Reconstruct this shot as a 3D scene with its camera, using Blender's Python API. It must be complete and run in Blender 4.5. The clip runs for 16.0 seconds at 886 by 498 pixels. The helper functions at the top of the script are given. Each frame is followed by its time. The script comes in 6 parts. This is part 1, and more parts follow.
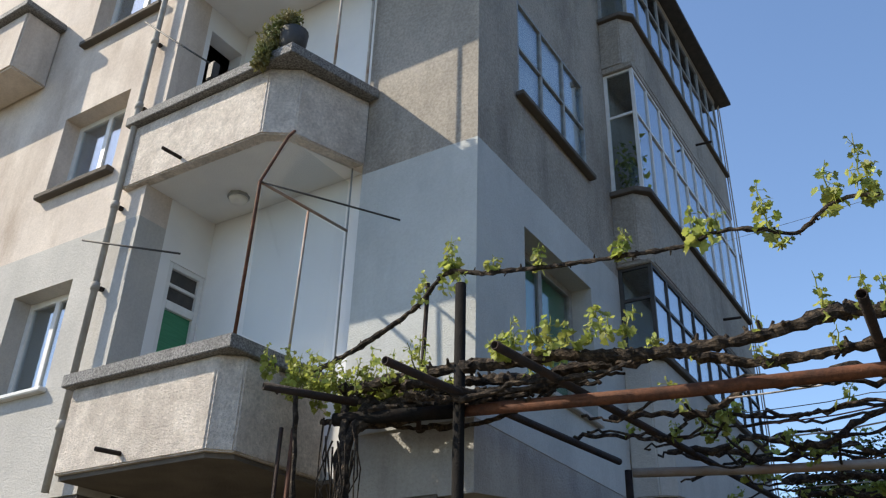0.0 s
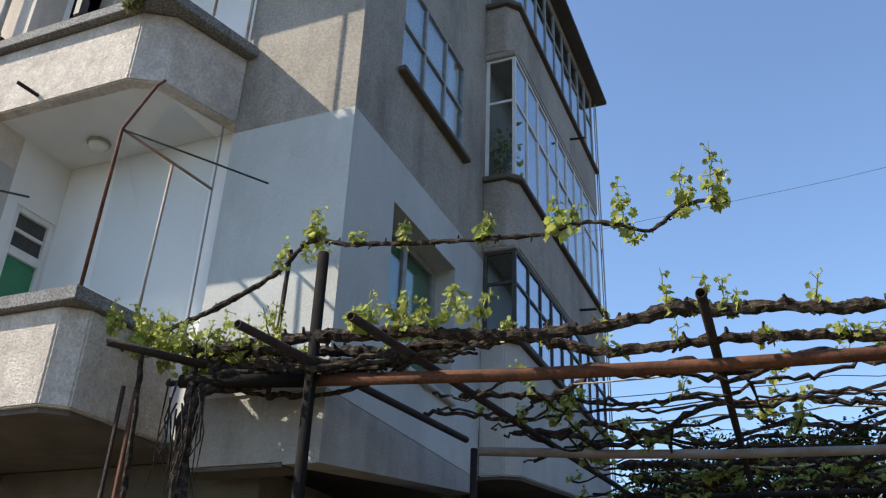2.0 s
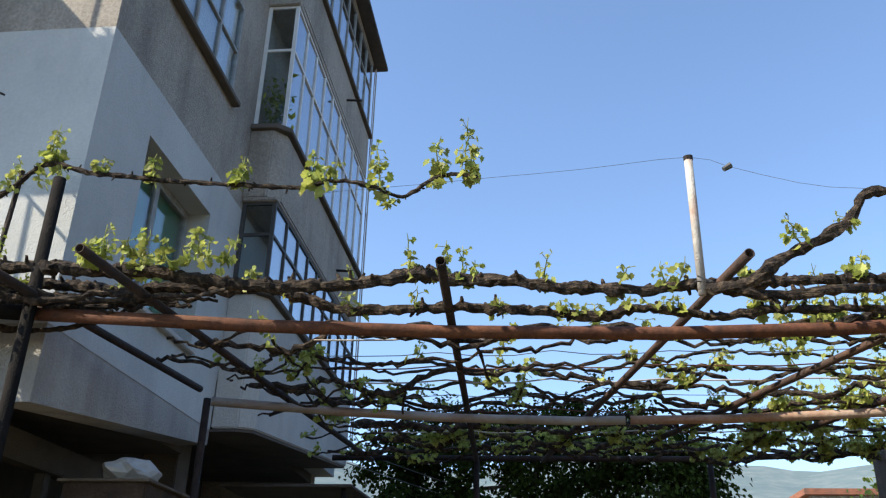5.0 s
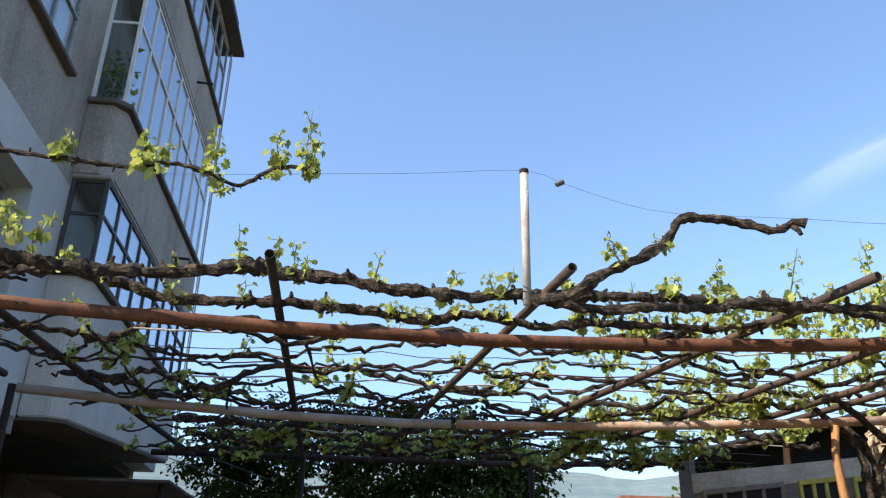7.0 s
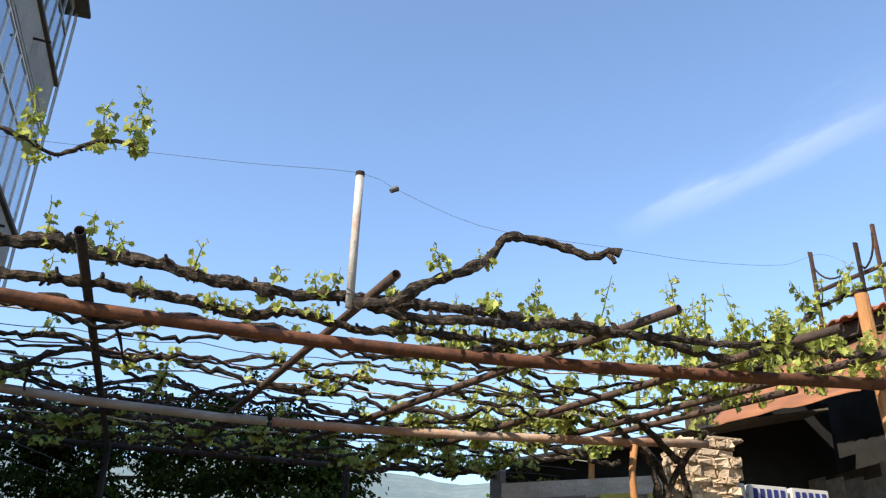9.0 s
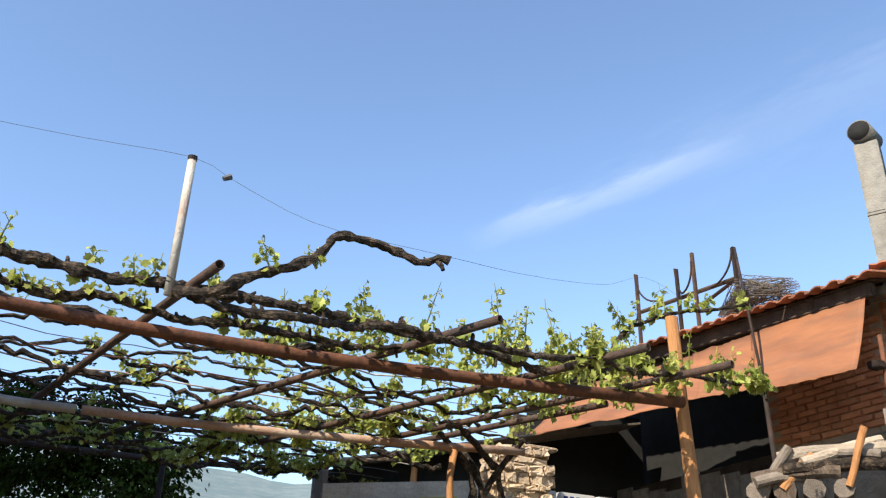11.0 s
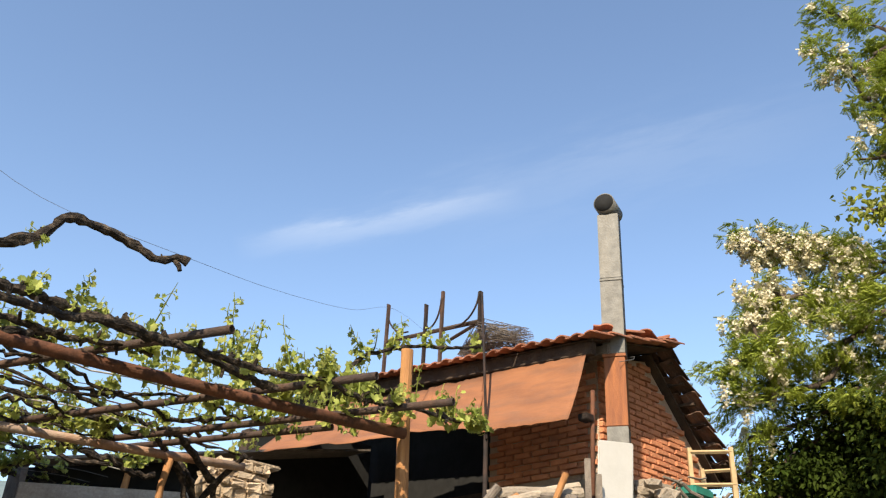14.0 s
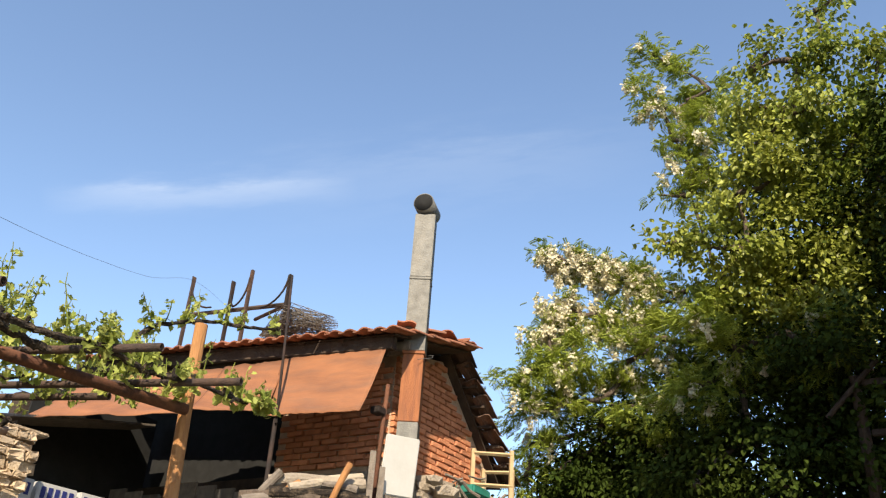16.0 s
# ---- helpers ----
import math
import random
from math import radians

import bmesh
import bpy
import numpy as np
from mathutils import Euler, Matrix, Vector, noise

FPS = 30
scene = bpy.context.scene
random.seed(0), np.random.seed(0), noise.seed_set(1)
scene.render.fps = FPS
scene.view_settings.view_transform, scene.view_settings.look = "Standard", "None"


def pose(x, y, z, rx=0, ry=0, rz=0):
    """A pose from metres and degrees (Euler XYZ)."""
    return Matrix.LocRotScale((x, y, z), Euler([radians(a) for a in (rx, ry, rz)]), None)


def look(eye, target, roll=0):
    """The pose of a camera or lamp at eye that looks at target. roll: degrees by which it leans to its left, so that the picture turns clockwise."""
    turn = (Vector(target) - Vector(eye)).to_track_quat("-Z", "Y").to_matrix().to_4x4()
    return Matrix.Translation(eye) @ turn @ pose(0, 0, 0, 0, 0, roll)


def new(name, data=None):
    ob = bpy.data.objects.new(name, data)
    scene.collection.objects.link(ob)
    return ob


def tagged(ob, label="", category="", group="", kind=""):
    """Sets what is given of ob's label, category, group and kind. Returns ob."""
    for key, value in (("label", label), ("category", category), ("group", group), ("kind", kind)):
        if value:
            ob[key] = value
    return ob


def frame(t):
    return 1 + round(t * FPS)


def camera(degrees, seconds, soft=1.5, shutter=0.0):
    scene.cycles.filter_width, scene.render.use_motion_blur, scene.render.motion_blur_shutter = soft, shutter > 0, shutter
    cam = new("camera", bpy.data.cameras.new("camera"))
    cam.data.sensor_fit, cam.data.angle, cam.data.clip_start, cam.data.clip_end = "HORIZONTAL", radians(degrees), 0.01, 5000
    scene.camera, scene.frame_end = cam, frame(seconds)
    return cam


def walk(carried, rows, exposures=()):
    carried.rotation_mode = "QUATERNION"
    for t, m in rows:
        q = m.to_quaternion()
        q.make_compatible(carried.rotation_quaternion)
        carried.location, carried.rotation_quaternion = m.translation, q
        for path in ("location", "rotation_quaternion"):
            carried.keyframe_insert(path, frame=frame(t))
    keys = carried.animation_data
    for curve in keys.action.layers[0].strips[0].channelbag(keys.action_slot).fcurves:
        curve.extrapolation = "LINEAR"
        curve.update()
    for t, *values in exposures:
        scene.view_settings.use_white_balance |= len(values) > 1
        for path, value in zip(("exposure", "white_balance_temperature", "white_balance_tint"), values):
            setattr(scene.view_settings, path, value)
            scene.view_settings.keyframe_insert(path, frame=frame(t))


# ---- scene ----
cam = camera(54.65, 16.0, 1.22)
# seconds, place, yaw, pitch, roll
ROWS = [
    (0.0, -0.226, 0.378, 1.562, 33.15, 28.3, 1.82),
    (0.5, -0.215, 0.388, 1.559, 31.21, 27.99, 2.23),
    (1.0, -0.199, 0.392, 1.556, 28.54, 28.08, 2.86),
    (1.5, -0.187, 0.404, 1.555, 26.22, 27.77, 2.66),
    (2.0, -0.183, 0.422, 1.553, 23.63, 27.02, 2.37),
    (2.5, -0.174, 0.441, 1.544, 20.89, 26.27, 2.23),
    (3.0, -0.169, 0.445, 1.536, 18.12, 25.73, 2.24),
    (3.5, -0.15, 0.45, 1.53, 14.92, 25.29, 1.65),
    (6.0, -0.039, 0.488, 1.53, 1.22, 25.08, 1.51),
    (6.5, -0.012, 0.499, 1.531, -1.61, 25.19, 1.23),
    (7.0, 0.013, 0.494, 1.536, -4.34, 25.19, 0.94),
    (7.5, 0.032, 0.491, 1.541, -7.0, 25.3, 1.03),
    (8.0, 0.053, 0.492, 1.545, -9.6, 25.32, 1.62),
    (8.5, 0.085, 0.482, 1.553, -12.18, 25.52, 1.46),
    (9.0, 0.12, 0.478, 1.559, -15.52, 25.41, 1.78),
    (11.5, 0.244, 0.423, 1.557, -29.13, 26.05, 2.12),
    (12.0, 0.263, 0.409, 1.556, -32.01, 26.41, 2.76),
    (12.5, 0.285, 0.398, 1.555, -34.81, 26.92, 2.49),
    (13.0, 0.298, 0.378, 1.555, -37.42, 27.29, 2.75),
    (13.5, 0.314, 0.357, 1.555, -40.59, 27.76, 2.61),
    (14.0, 0.338, 0.349, 1.562, -43.31, 27.75, 3.11),
    (14.5, 0.355, 0.33, 1.559, -46.29, 28.06, 3.26),
    (15.0, 0.376, 0.313, 1.554, -49.53, 28.05, 3.36),
    (15.5, 0.401, 0.294, 1.555, -53.14, 27.81, 3.55),
    (16.0, 0.413, 0.269, 1.557, -56.49, 27.92, 4.26),
]
walk(cam, [(t, pose(x, y, z, 90 + pitch, 0, yaw) @ pose(0, 0, 0, 0, 0, roll)) for t, x, y, z, yaw, pitch, roll in ROWS],
     exposures=[(0.0, 0.74, 6550, 10), (1.2, 0.79, 6500, 10), (3.0, 0.80, 6500, 10), (6.0, 1.13, 6550, 10), (7.0, 1.19, 6550, 10), (9.0, 1.07, 6650, 10), (11.5, 1.01, 6700, 10), (12.5, 0.92, 6750, 10), (13.5, 0.90, 7150, 10), (16.0, 0.95, 7200, 10)])

# ---- daylight ----
SUN_FROM = Vector((-2.0, -1.0, 1.85)).normalized()
world = bpy.data.worlds.new("sky")
scene.world = world
world.use_nodes = True
wn, wl = world.node_tree.nodes, world.node_tree.links
sky = wn.new("ShaderNodeTexSky")
sky.sky_type, sky.sun_disc = "NISHITA", False
sky.sun_elevation = math.asin(SUN_FROM.z)
sky.sun_rotation = math.atan2(SUN_FROM.x, SUN_FROM.y)
sky.air_density, sky.dust_density, sky.ozone_density, sky.altitude = 1.0, 0.4, 3.0, 300
wn["Background"].inputs[1].default_value = 0.15
# thin wisps of high cloud along one arc of the sky
coord = wn.new("ShaderNodeTexCoord")


def sky_math(op, a, b=None):
    node = wn.new("ShaderNodeMath")
    node.operation = op
    for socket, v in zip(node.inputs, (a, b)):
        if isinstance(v, (int, float)):
            socket.default_value = v
        elif v is not None:
            wl.new(v, socket)
    return node.outputs[0]


def sky_dot(v):
    node = wn.new("ShaderNodeVectorMath")
    node.operation = "DOT_PRODUCT"
    wl.new(coord.outputs["Generated"], node.inputs[0])
    node.inputs[1].default_value = v
    return node.outputs["Value"]


def wisp(start, end, width, amount):
    """A streak from one direction to another, broken up by stretched noise."""
    a, b = Vector(start).normalized(), Vector(end).normalized()
    across = a.cross(b).normalized()
    mid = (a + b).normalized()
    along = across.cross(mid)
    half = math.sin(a.angle(b) / 2)
    u, v = sky_dot(along), sky_dot(across)
    xyz = wn.new("ShaderNodeCombineXYZ")
    wl.new(sky_math("MULTIPLY", u, 9.0), xyz.inputs[0])
    wl.new(sky_math("MULTIPLY", v, 42.0), xyz.inputs[1])
    xyz.inputs[2].default_value = width * 100
    tex = wn.new("ShaderNodeTexNoise")
    tex.inputs["Scale"].default_value, tex.inputs["Detail"].default_value, tex.inputs["Roughness"].default_value = 1.0, 6.0, 0.62
    wl.new(xyz.outputs[0], tex.inputs["Vector"])
    bend = sky_math("ADD", v, sky_math("MULTIPLY", sky_math("SUBTRACT", tex.outputs["Fac"], 0.5), width * 3.5))
    near = sky_math("POWER", 2.718, sky_math("MULTIPLY", sky_math("MULTIPLY", bend, bend), -1.0 / width ** 2))
    ends = sky_math("MAXIMUM", sky_math("SUBTRACT", 1.0, sky_math("POWER", sky_math("ABSOLUTE", sky_math("DIVIDE", u, half)), 2.0)), 0.0)
    front = sky_math("GREATER_THAN", sky_dot(mid), 0.0)
    return sky_math("MULTIPLY", sky_math("MULTIPLY", sky_math("MULTIPLY", near, ends), front), sky_math("MULTIPLY", tex.outputs["Fac"], amount))


cloud = sky_math("ADD", wisp((0.42, 0.79, 0.44), (0.645, 0.55, 0.525), 0.014, 0.5), wisp((0.56, 0.66, 0.49), (0.80, 0.22, 0.57), 0.035, 0.14))
over = wn.new("ShaderNodeMix")
over.data_type = "RGBA"
wl.new(cloud, over.inputs[0])
wl.new(sky.outputs[0], over.inputs[6])
over.inputs[7].default_value = (3.6, 4.0, 4.6, 1)
wl.new(over.outputs[2], wn["Background"].inputs[0])
sun = new("sun", bpy.data.lights.new("sun", "SUN"))
sun.data.energy, sun.data.angle, sun.data.color = 4.4, radians(0.55), (1.0, 0.90, 0.74)
sun.matrix_world = look((0, 0, 30), Vector((0, 0, 30)) - SUN_FROM)

# ---- materials ----
def material(name, colors, scale=4.0, rough=0.85, bump=0.3, bump_scale=60.0, stretch=(1, 1, 1), metal=0.0,
             stain=None, stain_scale=1.2, stain_amount=0.5, stain_stretch=(1, 1, 0.25), per_object=0.0, per_island=0.0, spec=0.3, translucent=0.0, grain=0.0):
    """A surface with two colours mixed by noise, larger stains, and fine relief, in metres."""
    m = bpy.data.materials.new(name)
    m.use_nodes = True
    n, l = m.node_tree.nodes, m.node_tree.links
    b = n["Principled BSDF"]
    geo = n.new("ShaderNodeNewGeometry")

    def mapped(s, st):
        mp = n.new("ShaderNodeMapping")
        mp.inputs["Scale"].default_value = tuple(s * k for k in st)
        l.new(geo.outputs["Position"], mp.inputs["Vector"])
        return mp.outputs[0]

    def noise_at(s, st, detail=5.0, r=0.6):
        t = n.new("ShaderNodeTexNoise")
        t.inputs["Scale"].default_value, t.inputs["Detail"].default_value, t.inputs["Roughness"].default_value = 1.0, detail, r
        l.new(mapped(s, st), t.inputs["Vector"])
        return t.outputs["Fac"]

    def mix(a, bcol, fac):
        x = n.new("ShaderNodeMix")
        x.data_type = "RGBA"
        for socket, v in ((x.inputs[0], fac), (x.inputs[6], a), (x.inputs[7], bcol)):
            if isinstance(v, (int, float)):
                socket.default_value = v
            elif isinstance(v, tuple):
                socket.default_value = (*v, 1)
            else:
                l.new(v, socket)
        return x.outputs[2]

    def ramp(v, lo, hi, top=1.0):
        r = n.new("ShaderNodeMapRange")
        r.inputs[1].default_value, r.inputs[2].default_value, r.inputs[4].default_value = lo, hi, top
        l.new(v, r.inputs[0])
        return r.outputs[0]

    col = mix(colors[0], colors[1], ramp(noise_at(scale, stretch), 0.32, 0.68))
    if stain:
        col = mix(col, stain, ramp(noise_at(stain_scale, stain_stretch, 6.0, 0.65), 0.48, 0.75, stain_amount))
    if grain:
        speck = n.new("ShaderNodeHueSaturation")
        amount = n.new("ShaderNodeMapRange")
        amount.inputs[1].default_value, amount.inputs[2].default_value = 0.3, 0.7
        amount.inputs[3].default_value, amount.inputs[4].default_value = 1 - grain, 1 + grain
        l.new(noise_at(38.0, (1, 1, 1), 6.0, 0.75), amount.inputs[0])
        l.new(amount.outputs[0], speck.inputs["Value"])
        l.new(col, speck.inputs["Color"])
        col = speck.outputs[0]
    if per_object or per_island:
        h = n.new("ShaderNodeHueSaturation")
        if per_object:
            src = n.new("ShaderNodeObjectInfo").outputs["Random"]
        else:
            src = geo.outputs["Random Per Island"]
        amount = per_object or per_island
        r = n.new("ShaderNodeMapRange")
        r.inputs[3].default_value, r.inputs[4].default_value = 1 - amount, 1 + amount
        l.new(src, r.inputs[0])
        l.new(r.outputs[0], h.inputs["Value"])
        l.new(col, h.inputs["Color"])
        col = h.outputs[0]
    l.new(col, b.inputs["Base Color"])
    b.inputs["Roughness"].default_value, b.inputs["Metallic"].default_value = rough, metal
    b.inputs["Specular IOR Level"].default_value = spec
    if bump:
        bp = n.new("ShaderNodeBump")
        bp.inputs["Strength"].default_value, bp.inputs["Distance"].default_value = bump, 0.03
        l.new(noise_at(bump_scale, stretch, 4.0), bp.inputs["Height"])
        l.new(bp.outputs[0], b.inputs["Normal"])
    if translucent:
        tr = n.new("ShaderNodeBsdfTranslucent")
        l.new(col, tr.inputs[0])
        ms = n.new("ShaderNodeMixShader")
        ms.inputs[0].default_value = translucent
        l.new(b.outputs[0], ms.inputs[1])
        l.new(tr.outputs[0], ms.inputs[2])
        l.new(ms.outputs[0], n["Material Output"].inputs["Surface"])
    return m


def glass_material(name, tint=(0.75, 0.82, 0.85), see=0.45):
    """A window pane: glossy, and partly clear."""
    m = bpy.data.materials.new(name)
    m.use_nodes = True
    n, l = m.node_tree.nodes, m.node_tree.links
    n.remove(n["Principled BSDF"])
    gl, tr, ms, fr = n.new("ShaderNodeBsdfGlossy"), n.new("ShaderNodeBsdfTransparent"), n.new("ShaderNodeMixShader"), n.new("ShaderNodeLayerWeight")
    fr.inputs["Blend"].default_value = 0.5
    steep, base = n.new("ShaderNodeMath"), n.new("ShaderNodeMapRange")
    steep.operation = "POWER"
    steep.inputs[1].default_value = 4.0
    l.new(fr.outputs["Facing"], steep.inputs[0])
    base.inputs[3].default_value, base.inputs[4].default_value = ((see - 1) / (see + 1)) ** 2, 1.0
    l.new(steep.outputs[0], base.inputs[0])
    gl.inputs["Roughness"].default_value = 0.02
    gl.inputs["Color"].default_value = (0.95, 0.97, 1, 1)
    tr.inputs["Color"].default_value = (*tint, 1)
    l.new(base.outputs[0], ms.inputs[0])
    l.new(tr.outputs[0], ms.inputs[1])
    l.new(gl.outputs[0], ms.inputs[2])
    l.new(ms.outputs[0], n["Material Output"].inputs["Surface"])
    return m


PLASTER = material("grey_plaster", ((0.49, 0.445, 0.385), (0.37, 0.335, 0.29)), 1.1, 0.92, 0.8, 130, stain=(0.17, 0.148, 0.125), stain_scale=1.6, stain_amount=0.6, stain_stretch=(1.3, 1.3, 0.45), grain=0.3)
# smooth render; its extra paleness also stands for sun on the left front
RENDER = material("pale_smooth_render", ((0.66, 0.585, 0.51), (0.52, 0.45, 0.39)), 1.3, 0.92, 0.3, 110, stain=(0.34, 0.265, 0.205), stain_scale=1.7, stain_amount=0.7, stain_stretch=(1.3, 1.3, 0.35), grain=0.12)
SPLASH = material("splashed_plaster", ((0.76, 0.69, 0.615), (0.57, 0.505, 0.445)), 7, 0.95, 0.9, 75, stain=(0.25, 0.205, 0.17), stain_scale=2.0, stain_amount=0.55, stain_stretch=(1, 1, 0.5), grain=0.28)
BLUE = material("pale_blue_paint", ((0.51, 0.52, 0.505), (0.43, 0.44, 0.43)), 1.3, 0.85, 0.35, 70, stain=(0.31, 0.32, 0.315), stain_scale=1.4, stain_amount=0.55, stain_stretch=(1.5, 1.5, 0.4), grain=0.07)
PALE = material("pale_grey_paint", ((0.50, 0.48, 0.445), (0.40, 0.385, 0.36)), 1.2, 0.88, 0.35, 60, stain=(0.31, 0.30, 0.28), stain_scale=1.4, stain_amount=0.5, grain=0.1)
WHITE = material("white_limewash", ((0.76, 0.76, 0.75), (0.68, 0.68, 0.68)), 1.5, 0.85, 0.15, 60)
CEMENT = material("grey_cement_render", ((0.41, 0.40, 0.38), (0.31, 0.30, 0.285)), 2.2, 0.93, 0.5, 60, stain=(0.19, 0.175, 0.16), stain_scale=2.0, stain_amount=0.6, stain_stretch=(1.5, 1.5, 0.4), grain=0.12)
OLIVE = material("olive_dry_leaf", ((0.09, 0.13, 0.03), (0.24, 0.21, 0.10)), 6, 0.6, 0.0, per_island=0.4, translucent=0.25)
TERRAZZO = material("terrazzo", ((0.36, 0.35, 0.34), (0.05, 0.05, 0.05)), 70, 0.8, 0.5, 120, stain=(0.10, 0.095, 0.09), stain_scale=5, stain_amount=0.6, stain_stretch=(1, 1, 1))
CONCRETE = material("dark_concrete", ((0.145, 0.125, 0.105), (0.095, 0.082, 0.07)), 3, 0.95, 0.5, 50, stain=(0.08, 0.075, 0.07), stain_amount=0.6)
# the dimness of unlit rooms is put into this grey
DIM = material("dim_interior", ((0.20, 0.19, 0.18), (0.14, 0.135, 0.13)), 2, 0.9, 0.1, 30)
FRAME_WHITE = material("white_frame", ((0.72, 0.72, 0.71), (0.62, 0.62, 0.61)), 8, 0.5, 0.05, 80)
FRAME_GREY = material("grey_frame", ((0.34, 0.36, 0.36), (0.24, 0.255, 0.26)), 10, 0.6, 0.2, 80, stain=(0.16, 0.11, 0.08), stain_scale=9, stain_amount=0.5, stain_stretch=(1, 1, 1))
FRAME_DARK = material("dark_metal_frame", ((0.045, 0.045, 0.045), (0.075, 0.07, 0.065)), 10, 0.6, 0.2, 80)
GREEN_BLIND = material("green_blind", ((0.06, 0.24, 0.13), (0.045, 0.19, 0.10)), 30, 0.7, 0.1, 30, stretch=(0.2, 0.2, 4))
CURTAIN = material("curtain", ((0.62, 0.66, 0.70), (0.46, 0.50, 0.55)), 9, 0.8, 0.2, 30, stretch=(1, 1, 0.05))
GLASS = glass_material("window_glass", (0.85, 0.88, 0.88), see=1.5)
GLASS_BAY = glass_material("bay_glass", (0.70, 0.76, 0.80), see=3.0)
GLASS_CLEAR = glass_material("clear_glass", (0.93, 0.95, 0.96), see=1.5)
RUST = material("rusty_steel", ((0.135, 0.054, 0.03), (0.06, 0.029, 0.02)), 11, 0.8, 0.25, 90, stain=(0.25, 0.102, 0.05), stain_scale=3.2, stain_amount=0.6, stain_stretch=(1, 1, 1), grain=0.35)
RUST_DARK = material("dark_rusty_steel", ((0.034, 0.022, 0.018), (0.014, 0.011, 0.010)), 12, 0.75, 0.5, 90, stain=(0.09, 0.042, 0.025), stain_scale=4, stain_amount=0.5, stain_stretch=(1, 1, 1))
IRON_BLACK = material("near_black_iron", ((0.016, 0.014, 0.013), (0.009, 0.0085, 0.008)), 9, 0.9, 0.4, 70, stain=(0.05, 0.026, 0.018), stain_scale=5, stain_amount=0.4, spec=0.1)
ASBESTOS = material("asbestos_pipe", ((0.42, 0.40, 0.36), (0.31, 0.29, 0.26)), 8, 0.85, 0.3, 60, stain=(0.17, 0.15, 0.13), stain_scale=3, stain_amount=0.7)
PIPE_GREY = material("weathered_grey_pipe", ((0.36, 0.33, 0.29), (0.25, 0.215, 0.185)), 7, 0.7, 0.4, 80, stain=(0.33, 0.14, 0.06), stain_scale=1.1, stain_amount=0.9, stain_stretch=(1, 1, 1))
PIPE_BROWN = material("rust_streaked_pipe", ((0.38, 0.24, 0.16), (0.26, 0.13, 0.075)), 5, 0.75, 0.3, 80, stain=(0.50, 0.43, 0.36), stain_scale=2.2, stain_amount=0.85, stain_stretch=(1, 1, 1), grain=0.25)
PIPE_WHITE = material("flaking_white_pipe", ((0.50, 0.475, 0.43), (0.38, 0.35, 0.31)), 14, 0.6, 0.4, 80, stain=(0.27, 0.12, 0.06), stain_scale=9, stain_amount=0.9, stain_stretch=(1, 1, 0.6))
BARK = material("vine_bark", ((0.040, 0.029, 0.022), (0.012, 0.0095, 0.008)), 16, 0.95, 1.0, 60, stretch=(0.5, 1.6, 1.6), stain=(0.24, 0.175, 0.118), stain_scale=22, stain_amount=0.75, stain_stretch=(1, 1, 1))
TRUNK = material("tree_bark", ((0.14, 0.105, 0.08), (0.07, 0.052, 0.04)), 9, 0.95, 0.9, 30, stretch=(2, 2, 0.5))
LEAF = material("vine_leaf", ((0.19, 0.25, 0.038), (0.46, 0.47, 0.135)), 9, 0.5, 0.15, 60, per_island=0.45, translucent=0.45)
LEAF_DARK = material("tree_leaf", ((0.14, 0.185, 0.025), (0.38, 0.40, 0.085)), 0.9, 0.45, 0.0, per_island=0.45, translucent=0.38)
# leaf green darkened so the lower clumps read as shaded
LEAF_DARKENED = material("darkened_green_leaf", ((0.018, 0.032, 0.005), (0.045, 0.063, 0.011)), 0.9, 0.65, 0.0, per_island=0.5, translucent=0.1, spec=0.05)
LEAF_ACACIA = material("acacia_leaf", ((0.18, 0.235, 0.03), (0.35, 0.40, 0.075)), 0.9, 0.55, 0.0, per_island=0.35, translucent=0.4)
BLOSSOM = material("acacia_blossom", ((0.82, 0.77, 0.60), (0.70, 0.64, 0.48)), 12, 0.8, 0.1, 40, per_island=0.15, translucent=0.3)
WOOD = material("weathered_timber", ((0.46, 0.225, 0.09), (0.33, 0.15, 0.06)), 7, 0.8, 0.5, 40, stretch=(3, 3, 0.4), stain=(0.22, 0.12, 0.06), stain_scale=3, stain_amount=0.6)
WOOD_GREY = material("grey_timber", ((0.24, 0.20, 0.165), (0.15, 0.125, 0.105)), 6, 0.9, 0.6, 40, stretch=(2, 2, 2), stain=(0.09, 0.075, 0.065), stain_scale=3, stain_amount=0.5, per_object=0.2)
WOOD_DARK = material("dark_old_timber", ((0.075, 0.052, 0.038), (0.04, 0.028, 0.022)), 6, 0.9, 0.5, 40, stain=(0.13, 0.09, 0.06), stain_scale=4, stain_amount=0.5)
WOOD_RAW = material("raw_pine", ((0.50, 0.37, 0.21), (0.40, 0.28, 0.155)), 8, 0.7, 0.2, 40)
WIRE = material("wire", ((0.06, 0.06, 0.06), (0.1, 0.1, 0.1)), 8, 0.6, 0.0)
BRICK = material("red_brick", ((0.70, 0.30, 0.16), (0.57, 0.225, 0.118)), 7, 0.9, 0.6, 60, stain=(0.30, 0.12, 0.075), stain_scale=2.5, stain_amount=0.5, stain_stretch=(1, 1, 1), per_object=0.16)
MORTAR = material("mortar", ((0.60, 0.45, 0.33), (0.47, 0.34, 0.25)), 9, 0.95, 0.8, 60)
RUIN = material("ruined_stonework", ((0.56, 0.44, 0.31), (0.38, 0.28, 0.19)), 6, 0.95, 0.7, 30, stain=(0.46, 0.38, 0.29), stain_scale=4, per_object=0.2, grain=0.2)
STONE = material("rubble_stone", ((0.40, 0.335, 0.26), (0.27, 0.225, 0.18)), 5, 0.95, 0.8, 30, stain=(0.2, 0.17, 0.14), stain_scale=3, per_object=0.2)
